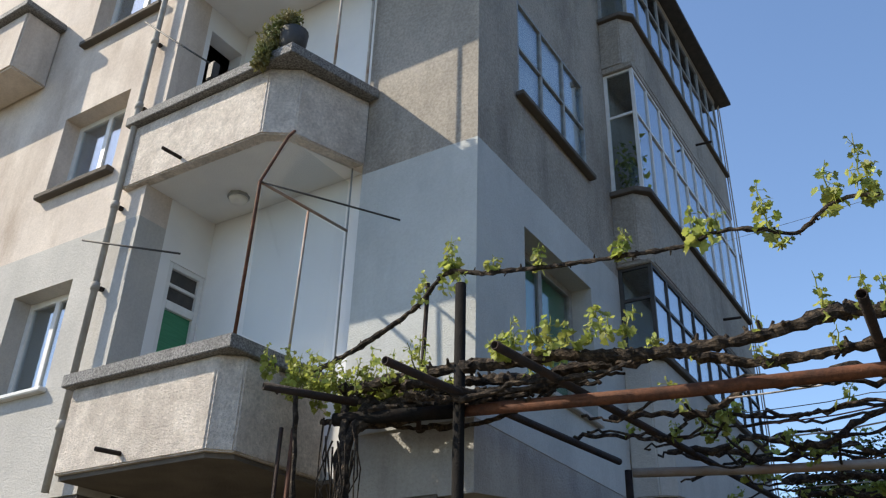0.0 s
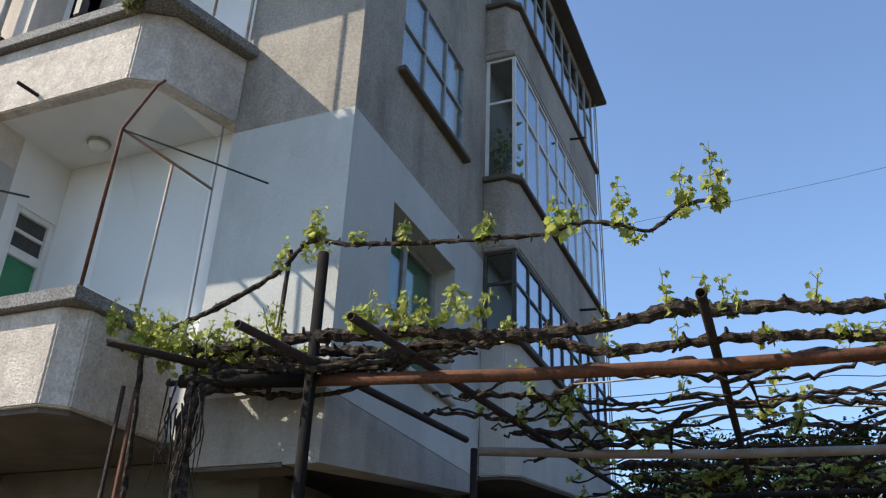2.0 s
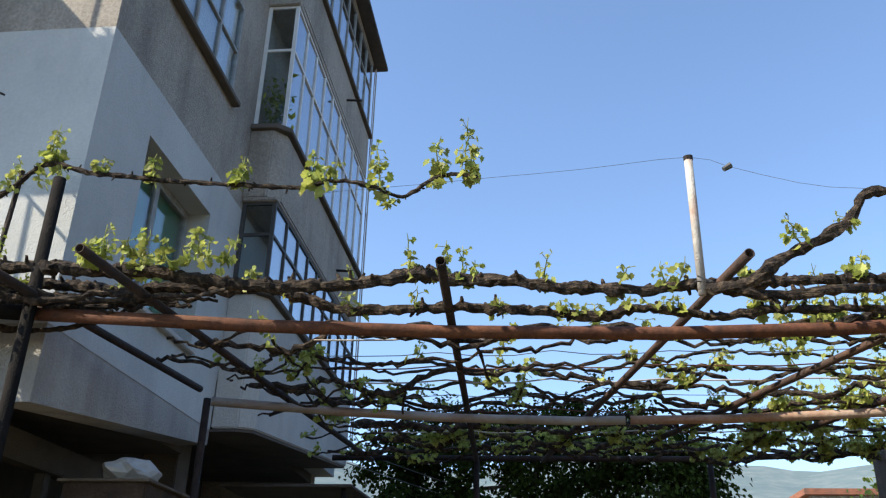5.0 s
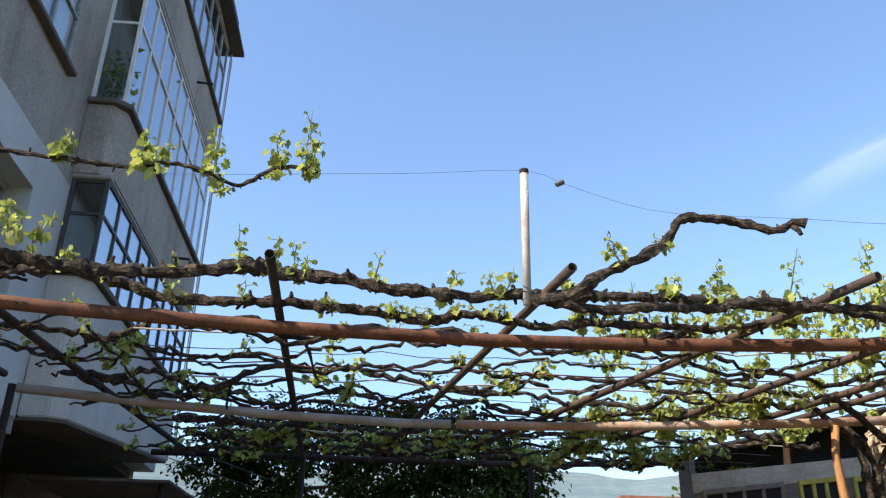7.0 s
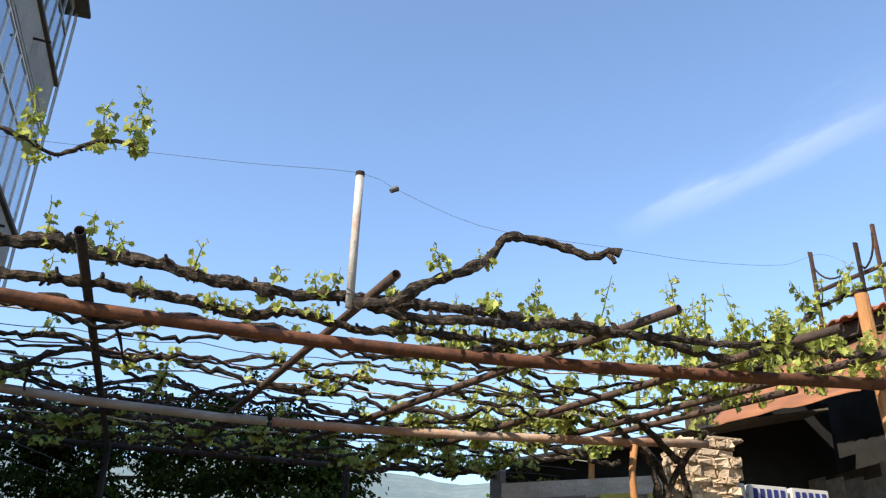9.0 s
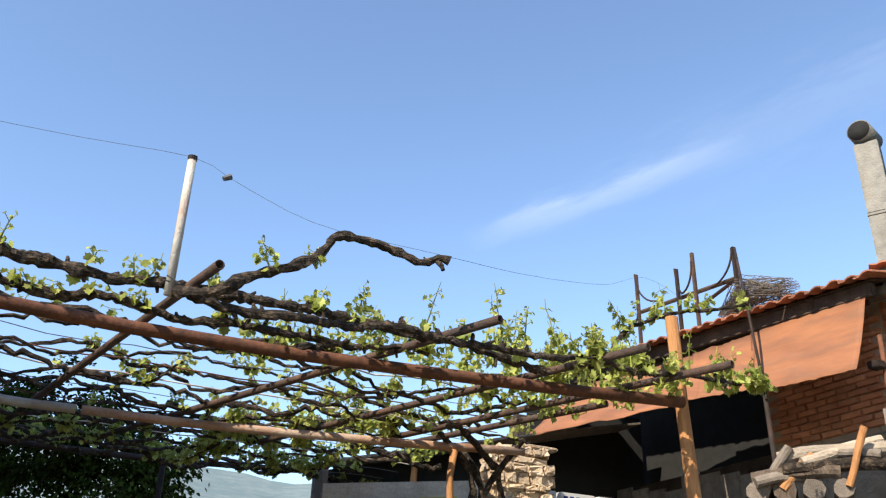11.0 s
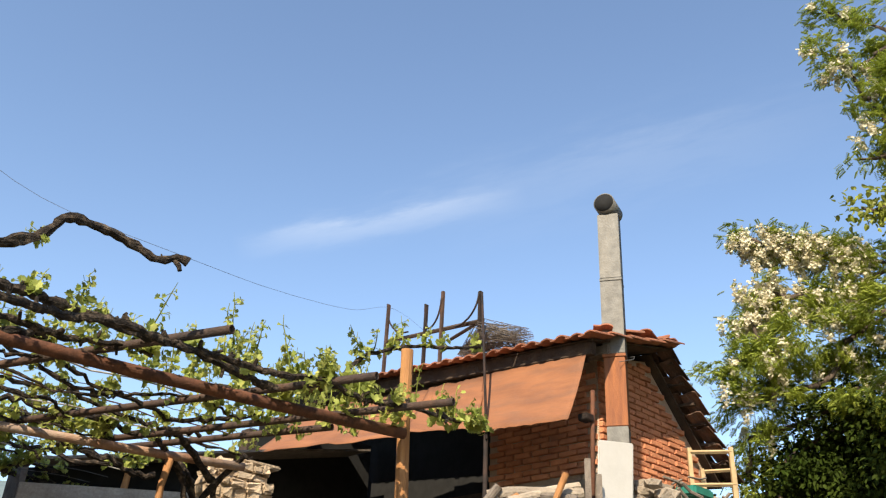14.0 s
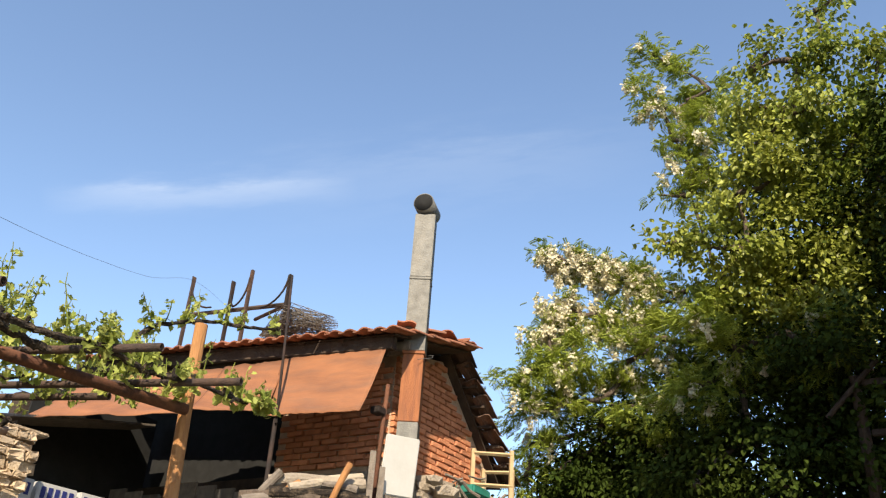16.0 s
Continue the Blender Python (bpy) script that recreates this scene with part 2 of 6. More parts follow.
TILE = material("roof_tile", ((0.36, 0.15, 0.088), (0.25, 0.105, 0.068)), 6, 0.9, 0.5, 50, stain=(0.17, 0.12, 0.09), stain_scale=3, stain_amount=0.6, stain_stretch=(1, 1, 1), per_object=0.25)
SHEET = material("rusted_sheet_metal", ((0.30, 0.125, 0.058), (0.19, 0.08, 0.042)), 3.0, 0.8, 0.25, 40, stretch=(2, 0.5, 2), stain=(0.15, 0.085, 0.06), stain_scale=3.2, stain_amount=0.75, stain_stretch=(1, 0.4, 2))
ZINC = material("galvanised_sheet", ((0.21, 0.205, 0.19), (0.13, 0.127, 0.118)), 9, 0.65, 0.2, 50, metal=0.3, stain=(0.24, 0.22, 0.19), stain_scale=4, stain_amount=0.6)
FLUE_RUST = material("rusted_flue", ((0.34, 0.125, 0.05), (0.20, 0.075, 0.04)), 7, 0.75, 0.3, 50, stretch=(3, 3, 0.4), stain=(0.12, 0.07, 0.05), stain_scale=5, stain_amount=0.7)
# near-black that stands in for deep shade in openings
SHADE_BLACK = material("shade_black", ((0.012, 0.012, 0.012), (0.02, 0.02, 0.02)), 8, 0.95, 0.1)
# roof tile darkened to stand for the shaded back slope
TILE_SHADED = material("shaded_roof_tile", ((0.12, 0.07, 0.05), (0.07, 0.045, 0.035)), 6, 0.95, 0.6, 50, stain=(0.2, 0.11, 0.07), stain_scale=4, stain_amount=0.6, stain_stretch=(1, 1, 1), per_object=0.3)
RUST_MID = material("brown_rusty_steel", ((0.08, 0.05, 0.038), (0.04, 0.029, 0.024)), 12, 0.75, 0.4, 90, stain=(0.17, 0.085, 0.05), stain_scale=4, stain_amount=0.55, stain_stretch=(1, 1, 1), grain=0.25)
BOARD = material("white_board", ((0.52, 0.51, 0.49), (0.46, 0.45, 0.43)), 5, 0.6, 0.05, 40, stain=(0.42, 0.40, 0.37), stain_scale=6, stain_amount=0.35)
GROUND = material("dry_earth", ((0.14, 0.11, 0.08), (0.09, 0.085, 0.045)), 1.5, 0.95, 0.6, 12)
# distance haze is mixed into these pale blue-greens
HILL = material("haze_tinted_hill", ((0.115, 0.16, 0.175), (0.15, 0.195, 0.205)), 0.012, 1.0, 0.0, stain=(0.25, 0.275, 0.27), stain_scale=0.03, stain_amount=0.5, stain_stretch=(1, 1, 1), spec=0.0)
PLASTIC_GREEN = material("green_plastic", ((0.03, 0.22, 0.17), (0.02, 0.15, 0.11)), 8, 0.5, 0.1)
PAINT_YELLOW = material("faded_yellow_paint", ((0.42, 0.36, 0.06), (0.33, 0.27, 0.06)), 9, 0.7, 0.3, 60, stain=(0.2, 0.16, 0.1), stain_scale=6, stain_amount=0.5)
BOARD_OLD = material("limed_board", ((0.44, 0.39, 0.32), (0.33, 0.285, 0.23)), 7, 0.9, 0.5, 50, stretch=(0.5, 2, 2), stain=(0.2, 0.17, 0.14), stain_scale=4, stain_amount=0.5, grain=0.2)
INK = material("blue_ink", ((0.02, 0.03, 0.13), (0.03, 0.04, 0.18)), 8, 0.6, 0.0)


# ---- building blocks ----
BASE = {}


def thing(name, loc, label, category, group="", kind=""):
    ob = new(name)
    ob.location = loc
    ob.empty_display_size = 0.1
    BASE[ob.name] = Vector(loc)
    return tagged(ob, label, category, group, kind)


def finish(name, me, mat, smooth):
    for m in (mat if isinstance(mat, (list, tuple)) else [mat]):
        me.materials.append(m)
    if smooth:
        me.polygons.foreach_set("use_smooth", [True] * len(me.polygons))
    return new(name, me)


def part(name, bm, mat, parent=None, label="", smooth=False, kind=""):
    """Links a bmesh, in world metres, as one mesh object under a thing or a part."""
    me = bpy.data.meshes.new(name)
    bmesh.ops.recalc_face_normals(bm, faces=bm.faces)
    bm.to_mesh(me)
    bm.free()
    ob = finish(name, me, mat, smooth)
    if parent:
        ob.parent = parent
        if parent.name in BASE:
            ob.matrix_parent_inverse = Matrix.Translation(-BASE[parent.name])
    return tagged(ob, label, kind=kind)


def part_raw(name, verts, faces, mat, parent=None, label="", kind="", smooth=False):
    me = bpy.data.meshes.new(name)
    me.from_pydata(verts, [], faces)
    ob = finish(name, me, mat, smooth)
    if parent:
        ob.parent = parent
        if parent.name in BASE:
            ob.matrix_parent_inverse = Matrix.Translation(-BASE[parent.name])
    return tagged(ob, label, kind=kind)


def put_box(bm, lo, hi, m=None):
    x0, y0, z0 = lo
    x1, y1, z1 = hi
    vs = [bm.verts.new(m @ Vector(p) if m else p) for p in ((x0, y0, z0), (x1, y0, z0), (x1, y1, z0), (x0, y1, z0), (x0, y0, z1), (x1, y0, z1), (x1, y1, z1), (x0, y1, z1))]
    for f in ((0, 3, 2, 1), (4, 5, 6, 7), (0, 1, 5, 4), (1, 2, 6, 5), (2, 3, 7, 6), (3, 0, 4, 7)):
        bm.faces.new([vs[i] for i in f])
    return bm


def box(lo, hi, bevel=0.0, m=None):
    bm = put_box(bmesh.new(), lo, hi, m)
    if bevel:
        bmesh.ops.bevel(bm, geom=bm.edges, offset=bevel, segments=2, affect="EDGES")
    return bm


def slab(points, z0, z1, bevel=0.0):
    """A flat block with the outline points (x, y), from z0 to z1."""
    bm = bmesh.new()
    low, top = [bm.verts.new((x, y, z0)) for x, y in points], [bm.verts.new((x, y, z1)) for x, y in points]
    bm.faces.new(low[::-1]), bm.faces.new(top)
    for i in range(len(points)):
        j = (i + 1) % len(points)
        bm.faces.new((low[i], low[j], top[j], top[i]))
    if bevel:
        bmesh.ops.bevel(bm, geom=bm.edges, offset=bevel, segments=2, affect="EDGES")
    return bm


def tube(points, radius, sides=10, bm=None, hollow=False, rough=0.0):
    """A round bar along points; radius is one number or one for each point. hollow: open at the ends, with a dark bore."""
    bm = bm or bmesh.new()
    pts = [Vector(p) for p in points]
    rad = radius if isinstance(radius, (list, tuple)) else [radius] * len(pts)
    rings, side = [], None
    for i, p in enumerate(pts):
        d = (pts[min(i + 1, len(pts) - 1)] - pts[max(i - 1, 0)]).normalized()
        if side is None:
            side = d.cross(Vector((0, 0, 1)) if abs(d.z) < 0.9 else Vector((1, 0, 0))).normalized()
        side = (side - d * side.dot(d)).normalized()
        up = d.cross(side)
        rings.append([bm.verts.new(p + (side * math.cos(a) + up * math.sin(a)) * rad[i] * (1 + rough * random.uniform(-1, 1))) for a in (2 * math.pi * k / sides for k in range(sides))])
    for a, b in zip(rings, rings[1:]):
        for k in range(sides):
            bm.faces.new((a[k], a[(k + 1) % sides], b[(k + 1) % sides], b[k]))
    if hollow:
        for ring, d in ((rings[0], pts[1] - pts[0]), (rings[-1], pts[-2] - pts[-1])):
            c = sum((v.co for v in ring), Vector()) / sides
            inner = [bm.verts.new(c + (v.co - c) * 0.82) for v in ring]
            deep = [bm.verts.new(v.co + d.normalized() * 0.12) for v in inner]
            for k in range(sides):
                j = (k + 1) % sides
                bm.faces.new((ring[k], ring[j], inner[j], inner[k]))
                bm.faces.new((inner[k], inner[j], deep[j], deep[k]))
            bm.faces.new(deep)
    else:
        bm.faces.new(rings[0][::-1]), bm.faces.new(rings[-1])
    return bm


def wall(axis, at, thick, u0, u1, z0, z1, holes=()):
    """A wall in the plane axis = at, thick towards + or -, from u0 to u1 and z0 to z1, with holes (u0, u1, z0, z1) through it."""
    us = sorted({u0, u1, *(h[0] for h in holes), *(h[1] for h in holes)})
    zs = sorted({z0, z1, *(h[2] for h in holes), *(h[3] for h in holes)})
    us, zs = [u for u in us if u0 <= u <= u1], [z for z in zs if z0 <= z <= z1]
    full = [[not any(h[0] <= (a + b) / 2 <= h[1] and h[2] <= (c + d) / 2 <= h[3] for h in holes) for c, d in zip(zs, zs[1:])] for a, b in zip(us, us[1:])]
    bm, memo = bmesh.new(), {}

    def v(i, k, back):
        key = (i, k, back)
        if key not in memo:
            w = at + (thick if back else 0)
            memo[key] = bm.verts.new((w, us[i], zs[k]) if axis == "x" else (us[i], w, zs[k]))
        return memo[key]

    def solid(i, k):
        return 0 <= i < len(us) - 1 and 0 <= k < len(zs) - 1 and full[i][k]

    for i in range(len(us) - 1):
        for k in range(len(zs) - 1):
            if not full[i][k]:
                continue
            for back in (False, True):
                bm.faces.new((v(i, k, back), v(i + 1, k, back), v(i + 1, k + 1, back), v(i, k + 1, back)))
            for di, dk, a, b in ((-1, 0, (i, k), (i, k + 1)), (1, 0, (i + 1, k), (i + 1, k + 1)), (0, -1, (i, k), (i + 1, k)), (0, 1, (i, k + 1), (i + 1, k + 1))):
                if not solid(i + di, k + dk):
                    bm.faces.new((v(*a, False), v(*b, False), v(*b, True), v(*a, True)))
    return bm

# ---- ground and distance ----
def lift(x, y):
    """The height of the ground: level by the flats, rising to the shed's terrace, then falling to the valley."""
    s = min(max((x - 0.5) / 4.5, 0), 1)
    s = s * s * (3 - 2 * s) * 1.3
    far = min(max((math.hypot(x, y) - 40) / 200, 0), 1)
    return s * (1 - far) - 25 * far


def make_ground():
    bm = bmesh.new()
    ring = [i * 1.0 for i in range(-14, 29)]
    axis = [-3000, -900, -300, -120, -60, -30] + ring + [40, 70, 130, 300, 900, 3000]
    grid = [[bm.verts.new((x, y, lift(x, y) + 0.02 * noise.noise(Vector((x, y, 0))))) for y in axis] for x in axis]
    for i in range(len(axis) - 1):
        for k in range(len(axis) - 1):
            bm.faces.new((grid[i][k], grid[i + 1][k], grid[i + 1][k + 1], grid[i][k + 1]))
    return tagged(part("ground", bm, GROUND, smooth=True), "dry earthen yard rising to a terrace", "ground", kind="structure")


def make_hills():
    bm = bmesh.new()
    cols, rows_ = 140, 14
    grid = []
    for i in range(cols + 1):
        a = radians(-110 + 220 * i / cols)
        col = []
        for k in range(rows_ + 1):
            d = 900 + 110 * k
            top = 468 + 60 * noise.noise(Vector((a * 4, 0.3, 0))) + 25 * noise.noise(Vector((a * 13, 2.0, 0)))
            z = -40 + (top + 40) * (k / rows_) ** 1.1 + 14 * noise.noise(Vector((a * 20, k * 0.6, 5)))
            col.append(bm.verts.new((math.sin(a) * d, math.cos(a) * d, z)))
        grid.append(col)
    for i in range(cols):
        for k in range(rows_):
            bm.faces.new((grid[i][k], grid[i + 1][k], grid[i + 1][k + 1], grid[i][k + 1]))
    return tagged(part("backdrop", bm, HILL, smooth=True), "blue-green hills across the valley, tinted pale for haze", "hills", kind="structure")


make_ground()
make_hills()

# ---- apartment building ----
XR, YF, YL = -3.02, 5.10, 4.36          # street face, recessed front face, projecting front face
TOP = 11.6
flats = thing("apartment_building", (-5.5, 8.0, 0), "grey plastered four-storey block of flats with enclosed balconies", "building")
W1, W2 = (5.87, 7.22, 3.80, 5.10), (5.80, 7.31, 6.42, 7.56)
W3 = (5.80, 7.31, 9.10, 10.25)
RIGHT_HOLES = [W1, W2, W3]
BAYY = (7.95, 12.0)
BAND = 3.27
part("wall", wall("x", XR, -0.28, YF, 7.92, BAND, 5.53, [W1]), BLUE, flats, "pale blue painted wall of the first floor")
part("wall", wall("x", XR, -0.28, 7.92, 12.9, 3.74, 5.53), BLUE, flats, "pale blue painted wall of the first floor")
low = wall("x", XR - .006, -0.27, YF + .006, 7.92, 2.78, BAND)
for v in low.verts:
    if v.co.z < 2.81:
        v.co.z += (v.co.y - YF) * 0.125
part("wall", low, CEMENT, flats, "bare grey cement band below the paint")
part("wall", wall("x", XR, -0.28, YF, 12.9, 5.53, TOP, [W2, W3]), PLASTER, flats, "stained grey-beige plastered wall")
part("wall", wall("y", YF, 0.28, -4.15, XR - 0.28, BAND, 5.53), BLUE, flats, "pale blue painted wall of the first floor")
part("wall", wall("y", YF + .012, 0.26, -4.15, XR - 0.28, 2.80, BAND), CEMENT, flats, "bare grey cement band below the paint")
part("wall", wall("y", YF, 0.28, -4.15, XR - 0.28, 5.53, TOP), PLASTER, flats, "stained grey-beige plastered wall")
# projecting left part with three floors of windows
LW = [(-7.62, -6.60, 5.98, 6.94), (-7.62, -6.75, 3.84, 4.86), (-7.62, -6.42, 7.97, 9.0), (-10.4, -9.3, 5.98, 6.94), (-10.4, -9.3, 3.84, 4.86)]
part("wall", wall("y", YL, 0.3, -14.0, -6.0, 5.30, TOP, [h for h in LW if h[2] > 5.3]), RENDER, flats, "pale smooth rendered wall with rain streaks")
part("wall", wall("y", YL, 0.3, -14.0, -6.0, 2.90, 5.30, [h for h in LW if h[2] < 5.3]), PALE, flats, "pale grey painted wall of the first floor")
# inner walls and ceilings that close the rooms
part("wall", wall("x", -6.0, -0.18, YL + 0.3, 5.198, 2.99, 5.67, [(4.77, 5.19, 3.0, 5.04)]), WHITE, flats, "white limewashed side wall of the balcony")
part("wall", wall("x", -6.0, -0.18, YL + 0.3, 5.198, 5.67, 11.0, [(4.72, 5.15, 5.8, 7.7)]), WHITE, flats, "white limewashed side wall of the balcony")
part("wall", wall("y", 5.20, 0.2, -6.18, -4.151, 2.99, 11.0), WHITE, flats, "white limewashed back wall of the balcony")
part("floor_slab", box((-13.9, 4.67, 2.86), (-6.2, 12.6, 2.98)), CONCRETE, flats)
part("floor_slab", box((-6.19, 5.39, 3.08), (-3.302, 7.9, 3.19)), CONCRETE, flats)
part("floor_slab", box((-6.19, 7.901, 3.08), (-3.302, 8.05, 3.74)), CONCRETE, flats)
part("floor_slab", box((-6.19, 8.051, 3.62), (-3.302, 12.6, 3.738)), CONCRETE, flats)
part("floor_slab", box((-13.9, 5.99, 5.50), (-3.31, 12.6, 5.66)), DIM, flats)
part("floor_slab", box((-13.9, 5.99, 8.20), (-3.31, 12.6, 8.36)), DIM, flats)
part("roof", box((-14.2, 4.1, TOP), (-2.8, 13.1, TOP + 0.2), 0.02), CONCRETE, flats)
part("wall", wall("y", 12.7, 0.2, -13.9, -3.3, 0, TOP), PLASTER, flats)
part("wall", wall("x", -14.0, 0.2, 4.66, 12.7, 0, TOP), PLASTER, flats)
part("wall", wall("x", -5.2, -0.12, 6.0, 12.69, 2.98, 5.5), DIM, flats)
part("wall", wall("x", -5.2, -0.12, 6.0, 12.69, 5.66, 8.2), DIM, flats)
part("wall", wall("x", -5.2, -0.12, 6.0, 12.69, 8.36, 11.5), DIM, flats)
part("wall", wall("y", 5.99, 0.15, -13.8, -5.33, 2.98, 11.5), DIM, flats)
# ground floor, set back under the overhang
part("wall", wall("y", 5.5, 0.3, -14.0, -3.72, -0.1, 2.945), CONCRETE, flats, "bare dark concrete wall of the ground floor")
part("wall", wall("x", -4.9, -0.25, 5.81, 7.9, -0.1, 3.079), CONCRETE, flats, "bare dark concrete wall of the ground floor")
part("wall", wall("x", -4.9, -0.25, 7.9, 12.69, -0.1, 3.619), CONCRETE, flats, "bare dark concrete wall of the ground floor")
part("pier", box((-3.75, 8.2, -0.1), (-3.4, 8.5, 3.619), .01), CONCRETE, flats)
part("lintel", box((-4.0, 5.85, 2.70), (-3.85, 12.6, 2.92), 0.01), CONCRETE, flats, "dark concrete beam over the garage openings")
for y in (6.9, 8.6, 10.3):
    part("garage_post", box((-3.98, y, -0.1), (-3.9, y + .09, 2.698)), CONCRETE, flats)


def window(axis, at, hole, depth, rows_=1, cols=2, mat=FRAME_WHITE, glass=GLASS, behind=None, sill=None, reveal=0.14, bar=0.045):
    """A window in a hole of the wall axis = at: frame, panes, sill and what hangs behind."""
    u0, u1, z0, z1 = hole
    s = 1 if depth > 0 else -1
    w0 = at + s * reveal

    def bar_box(a, b, c, d, t=0.05):
        return ((min(w0, w0 + s * t), a, c), (max(w0, w0 + s * t), b, d)) if axis == "x" else ((a, min(w0, w0 + s * t), c), (b, max(w0, w0 + s * t), d))
    fr = bmesh.new()
    for a, b, c, d in ((u0, u0 + bar, z0, z1), (u1 - bar, u1, z0, z1), (u0 + bar, u1 - bar, z0, z0 + bar), (u0 + bar, u1 - bar, z1 - bar, z1)):
        put_box(fr, *bar_box(a, b, c, d))
    win = part("window", fr, mat, flats, "")
    us = [u0 + (u1 - u0) * i / cols for i in range(cols + 1)]
    zs = [z0 + (z1 - z0) * i / rows_ for i in range(rows_ + 1)]
    for u in us[1:-1]:
        part("mullion", box(*bar_box(u - bar / 2, u + bar / 2, z0 + bar, z1 - bar, 0.045)), mat, win)
    for z in zs[1:-1]:
        for a, b in zip(us, us[1:]):
            part("glazing_bar", box(*bar_box(a + bar / 2 + 0.001, b - bar / 2 - 0.001, z - bar / 2.5, z + bar / 2.5, 0.04)), mat, win)
    for a, b in zip(us, us[1:]):
        for c, d in zip(zs, zs[1:]):
            lo, hi = bar_box(a + bar / 2, b - bar / 2, c + bar / 2.5, d - bar / 2.5, 0.008)
            g = part("pane", box(lo, hi), glass, win)
            g.location = (s * 0.018, 0, 0) if axis == "x" else (0, s * 0.018, 0)
            g.visible_shadow = False
    if behind:
        w0 = at + s * (reveal + 0.06)
        part("blind", box(*bar_box(u0 + 0.01, u1 - 0.01, z0 + 0.01, z1 - 0.01, 0.01)), behind, win)
    if sill:
        mat_s, out, thick, over = sill
        w0 = at + s * reveal
        a, b = sorted((at - s * out, w0))
        lo, hi = ((a, u0 - over, z0 - thick), (b, u1 + over, z0)) if axis == "x" else ((u0 - over, a, z0 - thick), (u1 + over, b, z0))
        part("window_sill", box(lo, hi, 0.008), mat_s, win)
    return win


window("x", XR, W1, -1, 1, 2, FRAME_GREY, GLASS, GREEN_BLIND, (PALE, 0.05, 0.05, 0.02), reveal=0.2, bar=0.07)
window("x", XR, W2, -1, 2, 3, FRAME_GREY, GLASS, CURTAIN, (CONCRETE, 0.08, 0.055, 0.05), reveal=0.0, bar=0.028)
window("x", XR, W3, -1, 2, 3, FRAME_GREY, GLASS, CURTAIN, (CONCRETE, 0.08, 0.055, 0.05), reveal=0.0, bar=0.028)
window("y", YL, LW[0], 1, 1, 2, FRAME_WHITE, GLASS_BAY, CURTAIN, (CONCRETE, 0.08, 0.06, 0.05), reveal=0.18, bar=0.06)
window("y", YL, LW[1], 1, 1, 2, FRAME_WHITE, GLASS_BAY, PALE, (FRAME_WHITE, 0.07, 0.04, 0.03), reveal=0.18, bar=0.06)
window("y", YL, LW[2], 1, 1, 2, FRAME_WHITE, GLASS_BAY, CURTAIN, (CONCRETE, 0.08, 0.06, 0.05), reveal=0.18, bar=0.06)
window("y", YL, LW[3], 1, 1, 2, FRAME_WHITE, GLASS_BAY, CURTAIN, (CONCRETE, 0.08, 0.06, 0.05), reveal=0.18, bar=0.06)
window("y", YL, LW[4], 1, 1, 2, FRAME_WHITE, GLASS_BAY, CURTAIN, (CONCRETE, 0.08, 0.06, 0.05), reveal=0.18, bar=0.06)

# balcony door behind the lower parapet, seen in the side wall
dz = 5.04
door = part("balcony_door", box((-6.06, 4.771, 3.0), (-6.02, 5.189, 3.06)), FRAME_WHITE, flats, "white balcony door with green blind and top light")
for lo, hi in (((-6.07, 4.771, 3.061), (-6.01, 4.82, dz)), ((-6.07, 5.14, 3.061), (-6.01, 5.189, dz)), ((-6.07, 4.82, 4.99), (-6.01, 5.139, dz)), ((-6.07, 4.82, 4.60), (-6.01, 5.139, 4.68)), ((-6.07, 4.82, 4.82), (-6.02, 5.139, 4.85))):
    part("door_frame", box(lo, hi, 0.004), FRAME_WHITE, door)
part("pane", box((-6.06, 4.82, 3.062), (-6.045, 5.139, 4.599)), GREEN_BLIND, door, "green blind behind the glass")
part("pane", box((-6.06, 4.82, 4.681), (-6.045, 5.139, 4.989)), FRAME_DARK, door, "dark glass of the top light")


def balcony(x0, y0, turn, corner, end, tip, tip_end, z_under, z_cap, cap, label, soffit=WHITE, soffit_label="white limewashed underside"):
    """A balcony: parapet with a cut corner from turn to corner, slab, and a coping that runs out to a sharp tip."""
    outline = [(x0, y0), turn, corner, (end, YF)]
    inner = [(end - 0.1, YF), (corner[0] - 0.1, corner[1] + 0.05), (turn[0] - 0.03, y0 + 0.1), (x0, y0 + 0.1)]
    p = part("balcony", slab(outline + inner, z_under, z_cap, 0.012), SPLASH, flats, label)
    part("balcony_slab", slab([(x0 + .002, y0 + 0.101), (turn[0] - 0.031, y0 + 0.101), (corner[0] - 0.101, corner[1] + 0.051), (end - 0.101, 5.195), (x0 + .002, 5.195)], z_under + 0.002, z_under + 0.15), soffit, p, soffit_label)
    bmc = slab([(x0 - 0.06, y0 - 0.07), tip, (tip_end, YF - 0.003), (tip_end - 0.21, YF - 0.003), (tip[0] - 0.21, y0 + 0.14), (x0 - 0.06, y0 + 0.14)], z_cap, z_cap + cap, 0.006)
    part("cap", bmc, TERRAZZO, p, "speckled terrazzo coping")
    return p


# the lower underside gets dark concrete to stand for its shade
balcony(-6.0, 4.13, (-4.455, 4.13), (-4.31, 4.25), -4.29, (-4.28, 4.06), -4.215, 2.985, 3.64, 0.10, "lower balcony with roughcast parapet", CONCRETE, "underside coloured dark for shade")
balcony(-6.28, 4.30, (-4.58, 4.30), (-4.35, 4.45), -4.13, (-4.28, 4.22), -4.03, 5.62, 6.29, 0.10, "upper balcony with roughcast parapet")
balcony(-6.28, 4.30, (-4.58, 4.30), (-4.35, 4.45), -4.13, (-4.28, 4.22), -4.03, 7.98, 8.65, 0.10, "top balcony with roughcast parapet")

